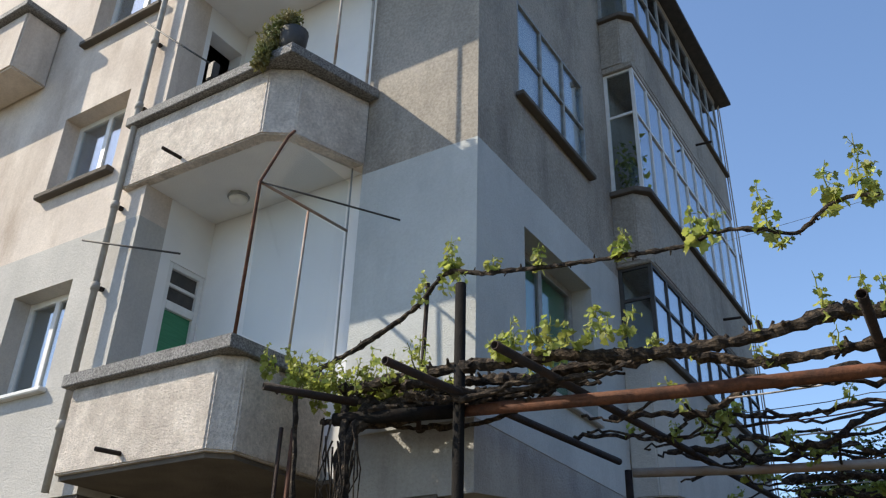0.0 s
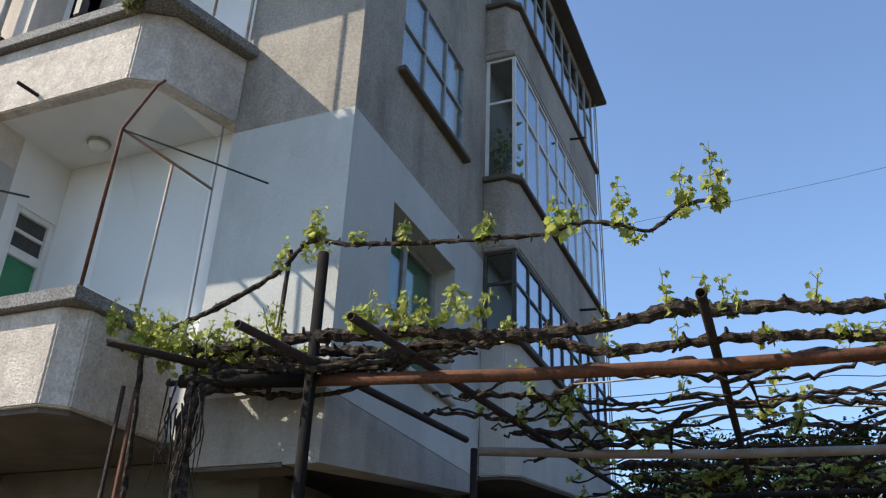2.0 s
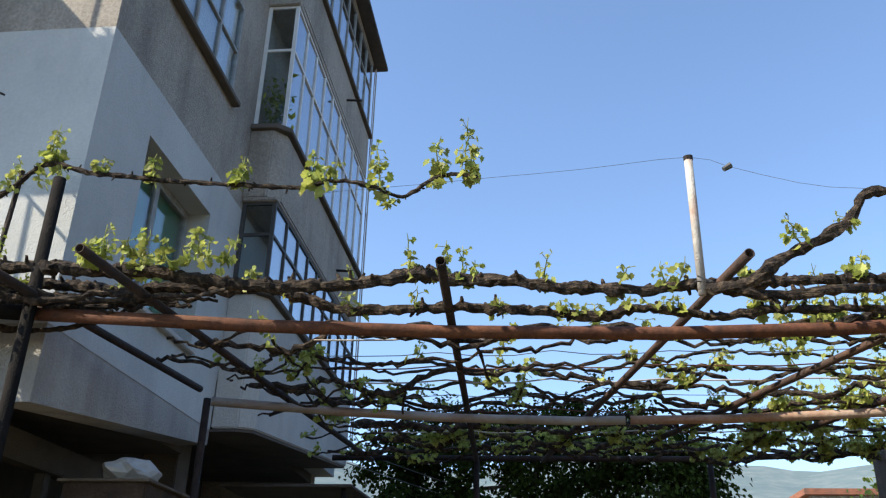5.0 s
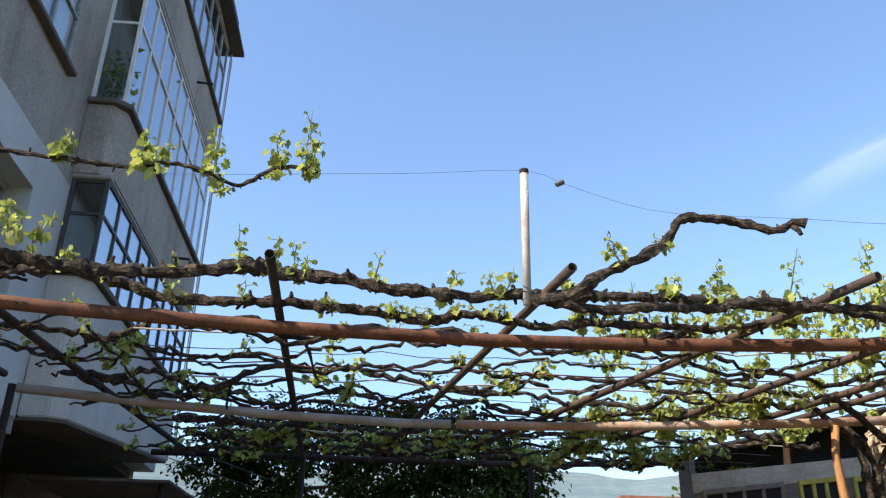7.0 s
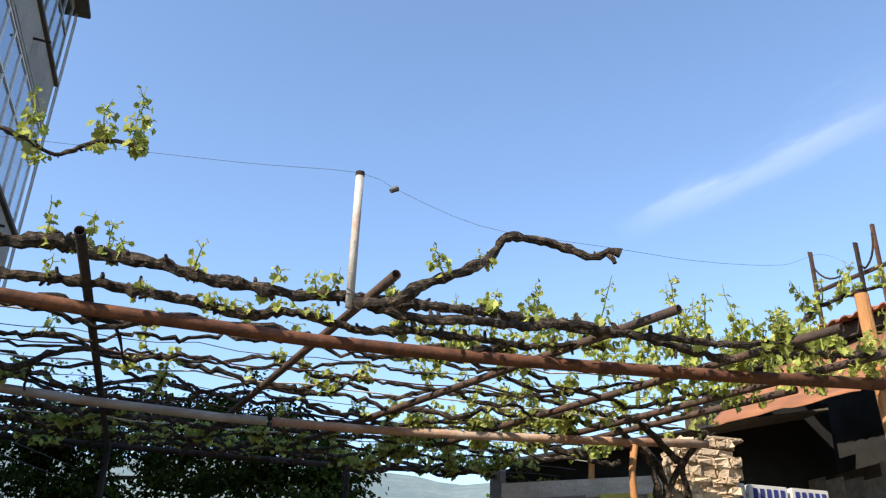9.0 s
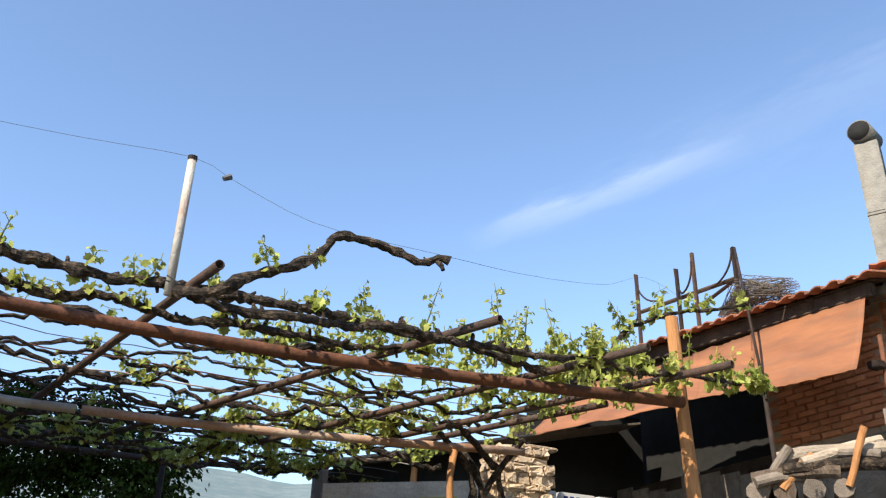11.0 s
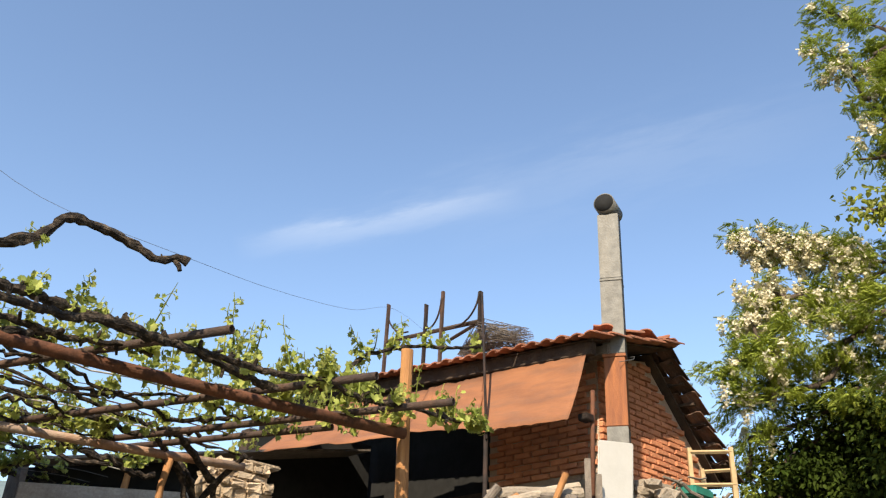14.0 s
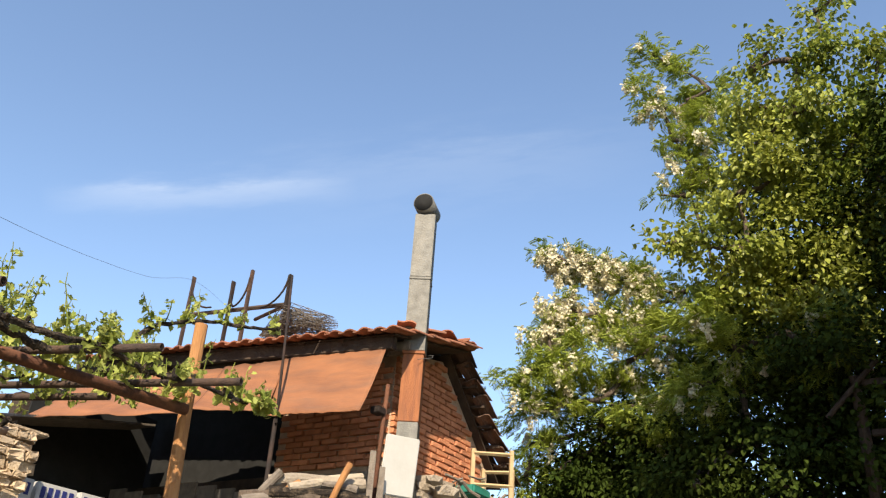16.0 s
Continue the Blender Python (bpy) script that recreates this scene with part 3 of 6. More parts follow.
# thin dark plates that paint the shade under balcony and walls
part("soffit", slab([(-5.98, 4.17), (-4.48, 4.17), (-4.34, 4.29), (-4.33, 5.09), (-5.98, 5.09)], 2.95, 2.982), CONCRETE, flats, "underside coloured dark for shade")
part("soffit", box((-6.19, 5.096, 2.95), (-4.16, 5.49, 2.981)), CONCRETE, flats, "underside coloured dark for shade")
part("soffit", box((-14.0, 4.37, 2.862), (-6.0, 4.66, 2.896)), CONCRETE, flats, "underside coloured dark for shade")
part("soffit", box((-4.15, 5.12, 2.77), (-3.31, 5.36, 2.796)), CONCRETE, flats, "underside coloured dark for shade")
# farther balconies of the same front
for z, lab in ((7.62, "far balcony with smooth rendered parapet"),):
    p = part("balcony", slab([(-13.9, 3.92), (-8.25, 3.92), (-8.25, YL - 0.002), (-13.9, YL - 0.002)], z, z + 0.8, 0.02), RENDER, flats, lab)
    part("cap", slab([(-13.9, 3.84), (-8.17, 3.84), (-8.17, YL - 0.003), (-13.9, YL - 0.003)], z + 0.8, z + 0.89, 0.01), TERRAZZO, p)


def bay(z_under, z_sill, z_head, z_over, frame_mat, glass, cols, label):
    """An enclosed balcony on the street face: parapet, glazing with bars, and the panes between them."""
    y0, y1, x1 = BAYY[0], BAYY[1], -2.65
    p = part("enclosed_balcony", slab([(XR - .002, y0 - 0.02), (x1 - 0.12, y0 - 0.02), (x1, y0 + 0.12), (x1, y1), (XR - .002, y1)], z_under, z_sill - 0.06, 0.012), PALE if z_under < 4 else PLASTER, flats, label)
    part("cap", slab([(XR + .002, y0 - 0.06), (x1 - 0.08, y0 - 0.06), (x1 + 0.05, y0 + 0.06), (x1 + 0.05, y1 + 0.05), (XR + .002, y1 + 0.05)], z_sill - 0.06, z_sill, 0.006), CONCRETE, p)
    fr = bmesh.new()
    zm = z_sill + (z_head - z_sill) * 0.62
    b = 0.015
    for i in range(cols + 1):
        y = y0 + 0.03 + (y1 - y0 - 0.06) * i / cols
        put_box(fr, (x1 - 0.05, y - b, z_sill), (x1 - 0.01, y + b, z_head))
    for z in (z_sill + b, zm, z_head - b):
        put_box(fr, (x1 - 0.048, y0 + 0.03, z - b), (x1 - 0.012, y1 - 0.03, z + b))
    for y in (y0 + 0.03, y1 - 0.03):
        put_box(fr, (XR + 0.003, y - b, z_sill), (XR + 0.043, y + b, z_head))
        for z in (z_sill + b, zm, z_head - b):
            put_box(fr, (XR + 0.043, y - b * 0.9, z - b), (x1 - 0.05, y + b * 0.9, z + b))
    f = part("glazing_frame", fr, frame_mat, p)
    for i in range(cols):
        ya, yb = (y0 + 0.03 + (y1 - y0 - 0.06) * k / cols for k in (i, i + 1))
        for za, zb in ((z_sill + 2 * b, zm - b), (zm + b, z_head - 2 * b)):
            tilt = Matrix.Translation((x1 - 0.03, (ya + yb) / 2, (za + zb) / 2)) @ pose(0, 0, 0, 0, random.uniform(-.4, .4), random.uniform(-.5, .5))
            g = part("pane", box((-0.004, -(yb - ya) / 2 + b, -(zb - za) / 2), (0.004, (yb - ya) / 2 - b, (zb - za) / 2), m=tilt), glass, p)
            g.visible_shadow = False
    for y in (y0 + 0.03, y1 - 0.03):
        for za, zb in ((z_sill + 2 * b, zm - b), (zm + b, z_head - 2 * b)):
            g = part("pane", box((XR + 0.043, y - 0.004, za), (x1 - 0.05, y + 0.004, zb)), GLASS, p)
            g.visible_shadow = False
    part("lintel", slab([(XR - .002, y0 - 0.02), (x1, y0 - 0.02), (x1, y1), (XR - .002, y1)], z_head, z_over - 0.001, 0.008), PLASTER, p)
    return p


low_bay = bay(3.29, 4.66, 5.62, 5.66, FRAME_DARK, GLASS_BAY, 9, "lowest enclosed balcony glazed in dark frames")
bay(5.66, 6.53, 8.16, 8.24, FRAME_WHITE, GLASS_BAY, 9, "enclosed balcony glazed in pale frames")
bay(8.24, 9.0, 10.33, 10.40, FRAME_GREY, GLASS_BAY, 9, "top enclosed balcony glazed in grey frames")
# dark plate that paints the deep shade below the bay
under = part("soffit", slab([(XR - .25, BAYY[0]), (-2.79, BAYY[0]), (-2.67, BAYY[0] + .13), (-2.67, BAYY[1] - .02), (XR - .25, BAYY[1] - .02)], 3.262, 3.288), CONCRETE, flats, "underside coloured dark for shade")
for plate in (low_bay, under):
    for v in plate.data.vertices:
        if v.co.z < 3.4:
            v.co.z += max(0, v.co.y - BAYY[0]) * 0.107
part("eave", slab([(XR, 7.8), (-2.45, 7.8), (-2.45, 12.25), (XR, 12.25)], 10.40, 10.47, 0.01), FRAME_DARK, flats, "dark edge of the top roof")
part("mark", box((-4.02, 5.494, 2.44), (-3.985, 5.499, 2.50)), DIM, flats, "faded painted mark")
part("mark", box((-3.93, 5.494, 2.44), (-3.895, 5.499, 2.50)), DIM, flats, "faded painted mark")
part("mark", box((-3.84, 5.494, 2.44), (-3.805, 5.499, 2.50)), DIM, flats, "faded painted mark")

# ---- fittings on the building ----
pipe = thing("drainpipe", (-6.27, 4.28, 2.9), "weathered asbestos drainpipe fixed to the plastered wall", "drainpipe")
part("pipe", tube([(-6.27, 4.28, 2.92), (-6.27, 4.28, 11.4)], 0.029, 12), ASBESTOS, pipe, smooth=True)
for z in (3.4, 4.6, 5.4, 6.5, 7.3, 8.4):
    part("collar", tube([(-6.27, 4.28, z), (-6.27, 4.28, z + 0.07)], 0.037, 12), ASBESTOS, pipe, smooth=True)
    part("bracket", box((-6.29, 4.32, z + 0.02), (-6.25, 4.365, z + 0.05)), RUST_DARK, pipe)

rack = thing("drying_rack", (-4.27, 4.05, 3.742), "rusty welded clothes-drying frame on the lower balcony", "drying rack")
part("post", tube([(-4.30, 4.10, 3.742), (-4.27, 4.09, 4.94), (-4.28, 4.32, 5.49), (-4.32, 4.42, 5.62)], 0.013, 8), RUST, rack, smooth=True)
part("post", tube([(-4.27, 4.60, 3.742), (-4.27, 4.63, 4.965)], 0.011, 8), PIPE_GREY, rack, smooth=True)
part("post", tube([(-4.25, 5.085, 3.742), (-4.25, 5.085, 5.62)], 0.008, 8), FRAME_GREY, rack, smooth=True)
part("rail", tube([(-4.27, 4.09, 4.94), (-4.25, 5.085, 5.01)], 0.012, 8), PIPE_GREY, rack, smooth=True)
part("arm", tube([(-4.27, 4.09, 4.94), (-3.65, 5.0, 4.895)], 0.008, 6), FRAME_DARK, rack, "thin dark rod", True)
for pts in ([(4.12, 4.93), (4.61, 4.95), (4.58, 3.75), (4.14, 3.75)], [(4.65, 4.96), (5.07, 4.99), (5.07, 3.75), (4.62, 3.75)], [(4.12, 4.97), (4.34, 5.48), (5.07, 5.48), (5.07, 5.03)]):
    bm = bmesh.new()
    a, b = [bm.verts.new((-4.273, y, z)) for y, z in pts], [bm.verts.new((-4.267, y, z)) for y, z in pts]
    bm.faces.new(a), bm.faces.new(b[::-1])
    for k in range(4):
        bm.faces.new((a[k], a[(k + 1) % 4], b[(k + 1) % 4], b[k]))
    part("pane", bm, GLASS_CLEAR, rack, "clear sheet glass").visible_shadow = False
screen = thing("balcony_screen", (-4.15, 4.6, 6.392), "slender pale posts and rails screening the upper balcony", "screen")
for y, r in ((4.62, 0.012), (5.06, 0.014)):
    part("post", tube([(-4.16, y, 6.392), (-4.16, y, 7.98)], r, 8), PIPE_WHITE, screen, smooth=True)
for z in (7.45, 7.62, 7.85):
    part("rail", tube([(-4.16, 4.63, z), (-4.16, 5.05, z + .03)], 0.009, 6), PIPE_WHITE, screen, smooth=True)
rods = thing("clothes_line_arm", (-5.46, 4.38, 6.77), "thin dark clothes-line rod reaching out from the wall", "clothes line")
part("rod", tube([(-6.36, 4.18, 7.56), (-5.9, 4.26, 7.15), (-5.46, 4.38, 6.77)], 0.009, 6), FRAME_DARK, rods, smooth=True)
part("bracket", box((-5.5, 4.37, 6.6), (-5.42, 4.45, 6.8), 0.01), FRAME_DARK, rods)
rods = thing("clothes_line_arm", (-6.0, 4.34, 4.9), "thin dark clothes-line rod reaching out from the wall", "clothes line")
part("rod", tube([(-6.42, 4.15, 5.06), (-5.6, 4.55, 4.9)], 0.009, 6), FRAME_DARK, rods, smooth=True)
for x, y, z in ((-5.52, 4.3, 5.70), (-5.28, 4.13, 3.06), (-2.65, 10.6, 6.0), (-2.65, 10.4, 8.55), (-2.65, 10.9, 3.7)):
    sp = thing("water_spout", (x, y, z), "short rusty drain spout in the parapet", "spout", "balcony spouts")
    end = (x, y - 0.2, z - 0.015) if y < 5 else (x + 0.22, y, z - 0.015)
    part("pipe", tube([(x, y, z), end], 0.017, 10, hollow=True), RUST_DARK, sp, smooth=True)
lamp = thing("ceiling_lamp", (-5.42, 4.92, 5.62), "frosted bulkhead lamp under the white balcony ceiling", "lamp")
part("base", tube([(-5.42, 4.92, 5.621), (-5.42, 4.92, 5.59)], 0.10, 8), FRAME_GREY, lamp)
part("shade", tube([(-5.42, 4.92, 5.589), (-5.42, 4.92, 5.56), (-5.42, 4.92, 5.54)], [0.088, 0.078, 0.045], 20), FRAME_WHITE, lamp, "frosted glass cover", True)

# window grilles of the far end of the bays: thin bars past the glass
grille = thing("balcony_grille", (-2.7, 12.2, 6.5), "thin pale metal bars at the end of the glazed balconies", "grille")
for i, (y, x) in enumerate(((12.15, -2.63), (12.32, -2.66), (12.45, -2.72))):
    part("bar", tube([(x, y, 3.9), (x, y, 10.4)], 0.008, 6), PIPE_WHITE, grille)
for z in (4.66, 6.53, 7.6, 9.0, 10.3):
    part("rail", tube([(-2.63, 12.06, z), (-2.72, 12.45, z)], 0.008, 6), PIPE_WHITE, grille)

# ---- leaves ----
LOBES = [(0.0, -0.02), (0.24, -0.22), (0.42, -0.10), (0.36, 0.07), (0.54, 0.22), (0.37, 0.35), (0.33, 0.54), (0.16, 0.52), (0.0, 0.74),
         (-0.16, 0.52), (-0.33, 0.54), (-0.37, 0.35), (-0.54, 0.22), (-0.36, 0.07), (-0.42, -0.10), (-0.24, -0.22)]


class Leaves:
    """Gathers many leaves into one mesh."""

    def __init__(self):
        self.v, self.f = [], []

    def add(self, at, normal, along, size, shape, cup=0.12):
        n = Vector(normal).normalized()
        a = Vector(along)
        a = (a - n * a.dot(n))
        a = a.normalized() if a.length > 1e-4 else n.orthogonal().normalized()
        b = n.cross(a)
        k = len(self.v)
        at = Vector(at)
        self.v.append(at + a * size * 0.22 - n * size * 0.05)
        for x, y in shape:
            self.v.append(at + b * (x * size) + a * (y * size) + n * (size * cup * (abs(x) * 1.6 - 0.5 * (y - 0.2) ** 2)))
        m = len(shape)
        self.f += [(k, k + 1 + i, k + 1 + (i + 1) % m) for i in range(m)]

    def blade(self, at, normal, along, length, width):
        """A simple pointed leaf of two bent halves."""
        n, a = Vector(normal).normalized(), Vector(along)
        a = a - n * a.dot(n)
        a = a.normalized() if a.length > 1e-4 else n.orthogonal().normalized()
        b, k, at = n.cross(a), len(self.v), Vector(at)
        self.v += [at, at + a * length * 0.45 + b * width - n * width * 0.3, at + a * length - n * width * 0.5, at + a * length * 0.45 - b * width - n * width * 0.3, at + a * length * 0.5 + n * width * 0.15]
        self.f += [(k, k + 1, k + 4), (k + 1, k + 2, k + 4), (k + 2, k + 3, k + 4), (k + 3, k, k + 4)]

    def done(self, name, mat, parent, label=""):
        return part_raw(name, [tuple(p) for p in self.v], self.f, mat, parent, label, "stuff")


def some_way(flat=1.0):
    return Vector((random.gauss(0, 1), random.gauss(0, 1), random.gauss(0, flat))).normalized()


def wander(points, step=0.09, amount=0.02, seed=0.0):
    """A crooked line through points."""
    out, length = [], 0.0
    pts = [Vector(p) for p in points]
    n = len(pts)
    for i in range(n - 1):
        p0, p1, p2, p3 = pts[max(i - 1, 0)], pts[i], pts[i + 1], pts[min(i + 2, n - 1)]
        m = max(2, int((p2 - p1).length / step))
        for k in range(m + (i == n - 2)):
            t = k / m
            q = 0.5 * ((2 * p1) + (p2 - p0) * t + (2 * p0 - 5 * p1 + 4 * p2 - p3) * t * t + (3 * p1 - p0 - 3 * p2 + p3) * t ** 3)
            s = length + (p2 - p1).length * t
            w = Vector((noise.noise(Vector((s * 2.3, seed, 1))), noise.noise(Vector((s * 2.3, seed, 7))), noise.noise(Vector((s * 2.3, seed, 13)))))
            w += 0.3 * Vector((noise.noise(Vector((s * 16, seed, 3))), noise.noise(Vector((s * 16, seed, 9))), noise.noise(Vector((s * 16, seed, 17)))))
            w += 0.22 * Vector((noise.noise(Vector((s * 45, seed, 4))), noise.noise(Vector((s * 45, seed, 5))), noise.noise(Vector((s * 45, seed, 6)))))
            out.append(q + w * amount)
        length += (p2 - p1).length
    return out


def cane_tube(bm, line, r0, r1, sides=8):
    n = len(line)
    knots = [1 + 0.75 * max(0, noise.noise(Vector((p.x * 9, p.y * 9, p.z * 9)))) + 0.13 * random.uniform(-1, 1) for p in line]
    return tube(line, [(r0 + (r1 - r0) * i / max(1, n - 1)) * knots[i] for i in range(n)], sides, bm, rough=0.24)


def shoot(leaves, stems, base, height, count, size, lean=0.25):
    """A young upright shoot with leaves at its joints and a small tip."""
    base = Vector(base)
    d = Vector((random.gauss(0, lean), random.gauss(0, lean), 1)).normalized()
    line = [base + d * height * k / 5 + some_way() * 0.010 for k in range(6)]
    tube(line, [0.0055, 0.005, 0.0045, 0.004, 0.003, 0.002], 5, stems)
    count = int(count * 2.1)
    for i in range(count):
        k = (i + 0.6) / count
        p = line[min(5, int(k * 5))]
        out = Vector((random.gauss(0, 1), random.gauss(0, 1), random.gauss(0.1, 0.5))).normalized()
        q = p + out * random.uniform(0.012, 0.055)
        tube([p, q], 0.002, 4, stems)
        s = 0.82 * size * random.uniform(0.55, 1.1) * (1.05 - 0.6 * k)
        leaves.add(q, (out.x * 0.7 + random.gauss(0, .45), out.y * 0.7 + random.gauss(0, .45), random.uniform(0, 1)), out + Vector((0, 0, random.uniform(-0.7, 0.3))), s, LOBES, random.uniform(.05, .45))


# plant on the corner of the upper balcony
pot = thing("potted_plant", (-4.43, 4.32, 6.392), "trailing green plant in a dark pot on the balcony coping", "plant")
part("pot", tube([(-4.40, 4.34, 6.392), (-4.40, 4.34, 6.50), (-4.40, 4.34, 6.62)], [0.085, 0.115, 0.125], 16), FRAME_DARK, pot, "dark blue-green pot", True)
lv = Leaves()
for i in range(2600):
    c = random.choice(((-4.46, 4.30, 6.70, .13), (-4.50, 4.28, 6.64, .14), (-4.56, 4.26, 6.55, .12), (-4.58, 4.22, 6.42, .09), (-4.40, 4.27, 6.70, .10), (-4.60, 4.19, 6.28, .06), (-4.56, 4.19, 6.34, .07)))
    p = Vector(c[:3]) + some_way() * c[3] * random.uniform(0.3, 1.1)
    lv.blade(p, some_way(), some_way(), random.uniform(0.025, 0.055), 0.012)
lv.done("foliage", OLIVE, pot)

inside = thing("potted_plant", (-2.85, 8.25, 6.53), "leafy house plant behind the bay's end pane", "plant")
part("pot", tube([(-2.85, 8.25, 6.532), (-2.85, 8.25, 6.68)], [0.06, 0.085], 14), TILE, inside, "clay pot", True)
lv = Leaves()
for i in range(200):
    p = Vector((-2.85, 8.2, 6.92)) + Vector((random.gauss(0, .08), random.gauss(0, .08), random.gauss(0, .17)))
    lv.blade(p, some_way(), some_way(), random.uniform(.05, .11), .025)
lv.done("foliage", LEAF_DARK, inside)

# ---- pergola ----
pergola = thing("pergola", (0.3, 5.8, 0), "rusty welded pipe pergola carrying old grapevines", "pergola")
BEAM_A = [(-3.75, 4.55, 3.2), (-2.87, 4.78, 3.2), (-1.7, 5.02, 3.2), (-0.6, 5.17, 3.2), (0.67, 5.25, 3.2), (1.6, 5.21, 3.2), (2.4, 5.12, 3.2), (3.3, 4.98, 3.2), (4.25, 4.79, 3.2)]
BEAM_B = [(-2.55, 6.68, 3.2), (-1.6, 7.01, 3.2), (-0.72, 7.22, 3.2), (0.26, 7.34, 3.2), (1.35, 7.29, 3.2), (2.2, 7.15, 3.2), (3.25, 6.92, 3.2), (4.15, 6.66, 3.2)]
# left end coloured black to paint the shade of the vine head
part("beam", tube([BEAM_A[0], (-2.95, 4.762, 3.2)], 0.043, 14, hollow=True), IRON_BLACK, pergola, "pipe end coloured black for the shade of the vine", True)
part("beam", tube([(-2.92, 4.768, 3.2)] + BEAM_A[2:], 0.039, 14, hollow=True), RUST, pergola, "rusty brown pipe", True)
part("beam", tube(BEAM_B[:4] + [(0.62, 7.315, 3.2)], 0.036, 12, hollow=True), PIPE_GREY, pergola, "grey weathered pipe", True)
part("beam", tube([(0.66, 7.312, 3.2)] + BEAM_B[4:], 0.036, 12, hollow=True), PIPE_BROWN, pergola, "pipe with brown rust through old pale paint", True)
part("beam", tube([(-2.2, 9.3, 3.3), (1.66, 9.5, 3.33), (3.1, 9.0, 3.3)], 0.03, 10), RUST_DARK, pergola, "", True)
RAFTERS = [((-3.86, 3.99), (-3.55, 4.52)), ((-2.95, 3.99), (-2.62, 6.6)), ((-2.30, 4.08), (-1.78, 9.3)), ((-0.54, 4.33), (-0.70, 9.3)), ((0.95, 4.32), (-0.02, 9.3)), ((2.49, 4.25), (0.90, 8.6)), ((3.47, 4.19), (2.20, 7.9)), ((4.11, 4.17), (2.95, 7.6)), ((4.0, 5.3), (3.3, 7.3))]
for (xa, ya), (xb, yb) in RAFTERS:
    # left rafters take darker steel for shade, right ones browner for sun
    steel = RUST_DARK if xa < 0.5 else RUST_MID
    part("rafter", tube([(xa, ya, 3.275), (xb, yb, 3.275)], 0.026, 12, hollow=True), steel, pergola, "", True)
part("post", tube([(-2.88, 4.70, -0.05), (-2.90, 4.70, 4.04)], 0.036, 12), IRON_BLACK, pergola, "dark steel post", True)
part("post", tube([(-2.58, 6.67, -0.05), (-2.58, 6.67, 3.22)], 0.028, 10), RUST_DARK, pergola, "", True)
part("post", tube([(1.66, 9.5, 0.2), (1.66, 9.5, 3.35)], 0.03, 10), RUST_DARK, pergola, "", True)
part("post", tube([(-0.7, 9.34, 0.0), (-0.7, 9.34, 3.3)], 0.03, 10), RUST_DARK, pergola, "", True)
part("post", tube([(4.40, 4.86, 1.0), (4.35, 4.88, 2.6), (4.32, 4.88, 3.2), (4.30, 4.88, 3.86)], [0.052, 0.05, 0.044, 0.046], 9, rough=.07), WOOD, pergola, "orange-brown wooden post", False)
part("post", tube([(3.58, 6.86, 1.0), (3.55, 6.84, 2.6), (3.53, 6.83, 2.95), (3.56, 6.82, 3.17)], [0.04, 0.033, 0.027, 0.034], 8, rough=0.16), WOOD, pergola, "crooked wooden prop", True)
part("stake", tube([(-3.30, 4.86, 3.15), (-3.27, 4.86, 4.2)], 0.016, 8), RUST_DARK, pergola, "", True)
part("stake", tube([(-4.02, 4.45, 0.0), (-4.0, 4.45, 3.15)], 0.016, 8), RUST, pergola, "", True)
part("mast", tube([(0.78, 4.66, 3.20), (0.775, 4.62, 3.99)], 0.023, 12), PIPE_WHITE, pergola, "flaking white pipe stub", True)
part("cap", tube([(0.776, 4.623, 3.975), (0.775, 4.62, 4.0)], 0.026, 12), RUST_DARK, pergola, "dark rim of the mast")
part("tie", tube([(0.74, 4.62, 3.26), (0.815, 4.66, 3.27), (0.82, 4.60, 3.25), (0.75, 4.60, 3.28)], 0.004, 5), WIRE, pergola)
part("stake", tube([(-4.07, 4.4, 0.0), (-4.06, 4.4, 3.15)], 0.014, 8), RUST_DARK, pergola, "", True)
for y, r, mat in ((5.62, 0.006, PIPE_WHITE), (5.95, 0.003, WIRE), (6.25, 0.005, RUST), (6.6, 0.006, PIPE_WHITE), (7.0, 0.003, WIRE), (7.45, 0.005, RUST), (7.8, 0.003, WIRE), (8.2, 0.005, PIPE_WHITE), (8.6, 0.003, WIRE), (9.0, 0.003, WIRE)):
    part("training_wire", tube([(-1.5 + 0.085 * k, y + 0.03 * math.sin(k * 1.3), 3.315 - 0.012 * math.sin(k * 0.6)) for k in range(0, 64, 3)], r, 6), mat, pergola)

# the wire that runs from the high cane over the mast and on to the shed's roof
line = thing("overhead_wire", (0.775, 4.62, 3.99), "thin sagging wire strung over the mast to the shed roof", "wire")
LINE = [(-1.3, 4.78, 3.93), (-0.4, 4.76, 3.98), (0.2, 4.68, 3.975), (0.775, 4.62, 3.995), (0.97, 4.6, 3.92), (1.30, 4.52, 3.76), (1.59, 4.42, 3.66), (2.07, 4.2, 3.55), (3.0, 4.75, 3.85), (4.2, 5.5, 4.33), (5.2, 6.15, 4.86), (7.0, 7.6, 5.55)]
part("wire", tube(wander(LINE, 0.15, 0.003), 0.0012, 5), WIRE, line)
part("knot", tube([(0.95, 4.6, 3.90), (0.99, 4.6, 3.925)], [0.014, 0.018], 7), WIRE, line)

# ---- grapevines ----
vine = thing("grapevine", (-3.6, 4.5, 0), "old gnarled grapevine with shaggy bark and fresh leaves", "grapevine", "vines on the pergola")
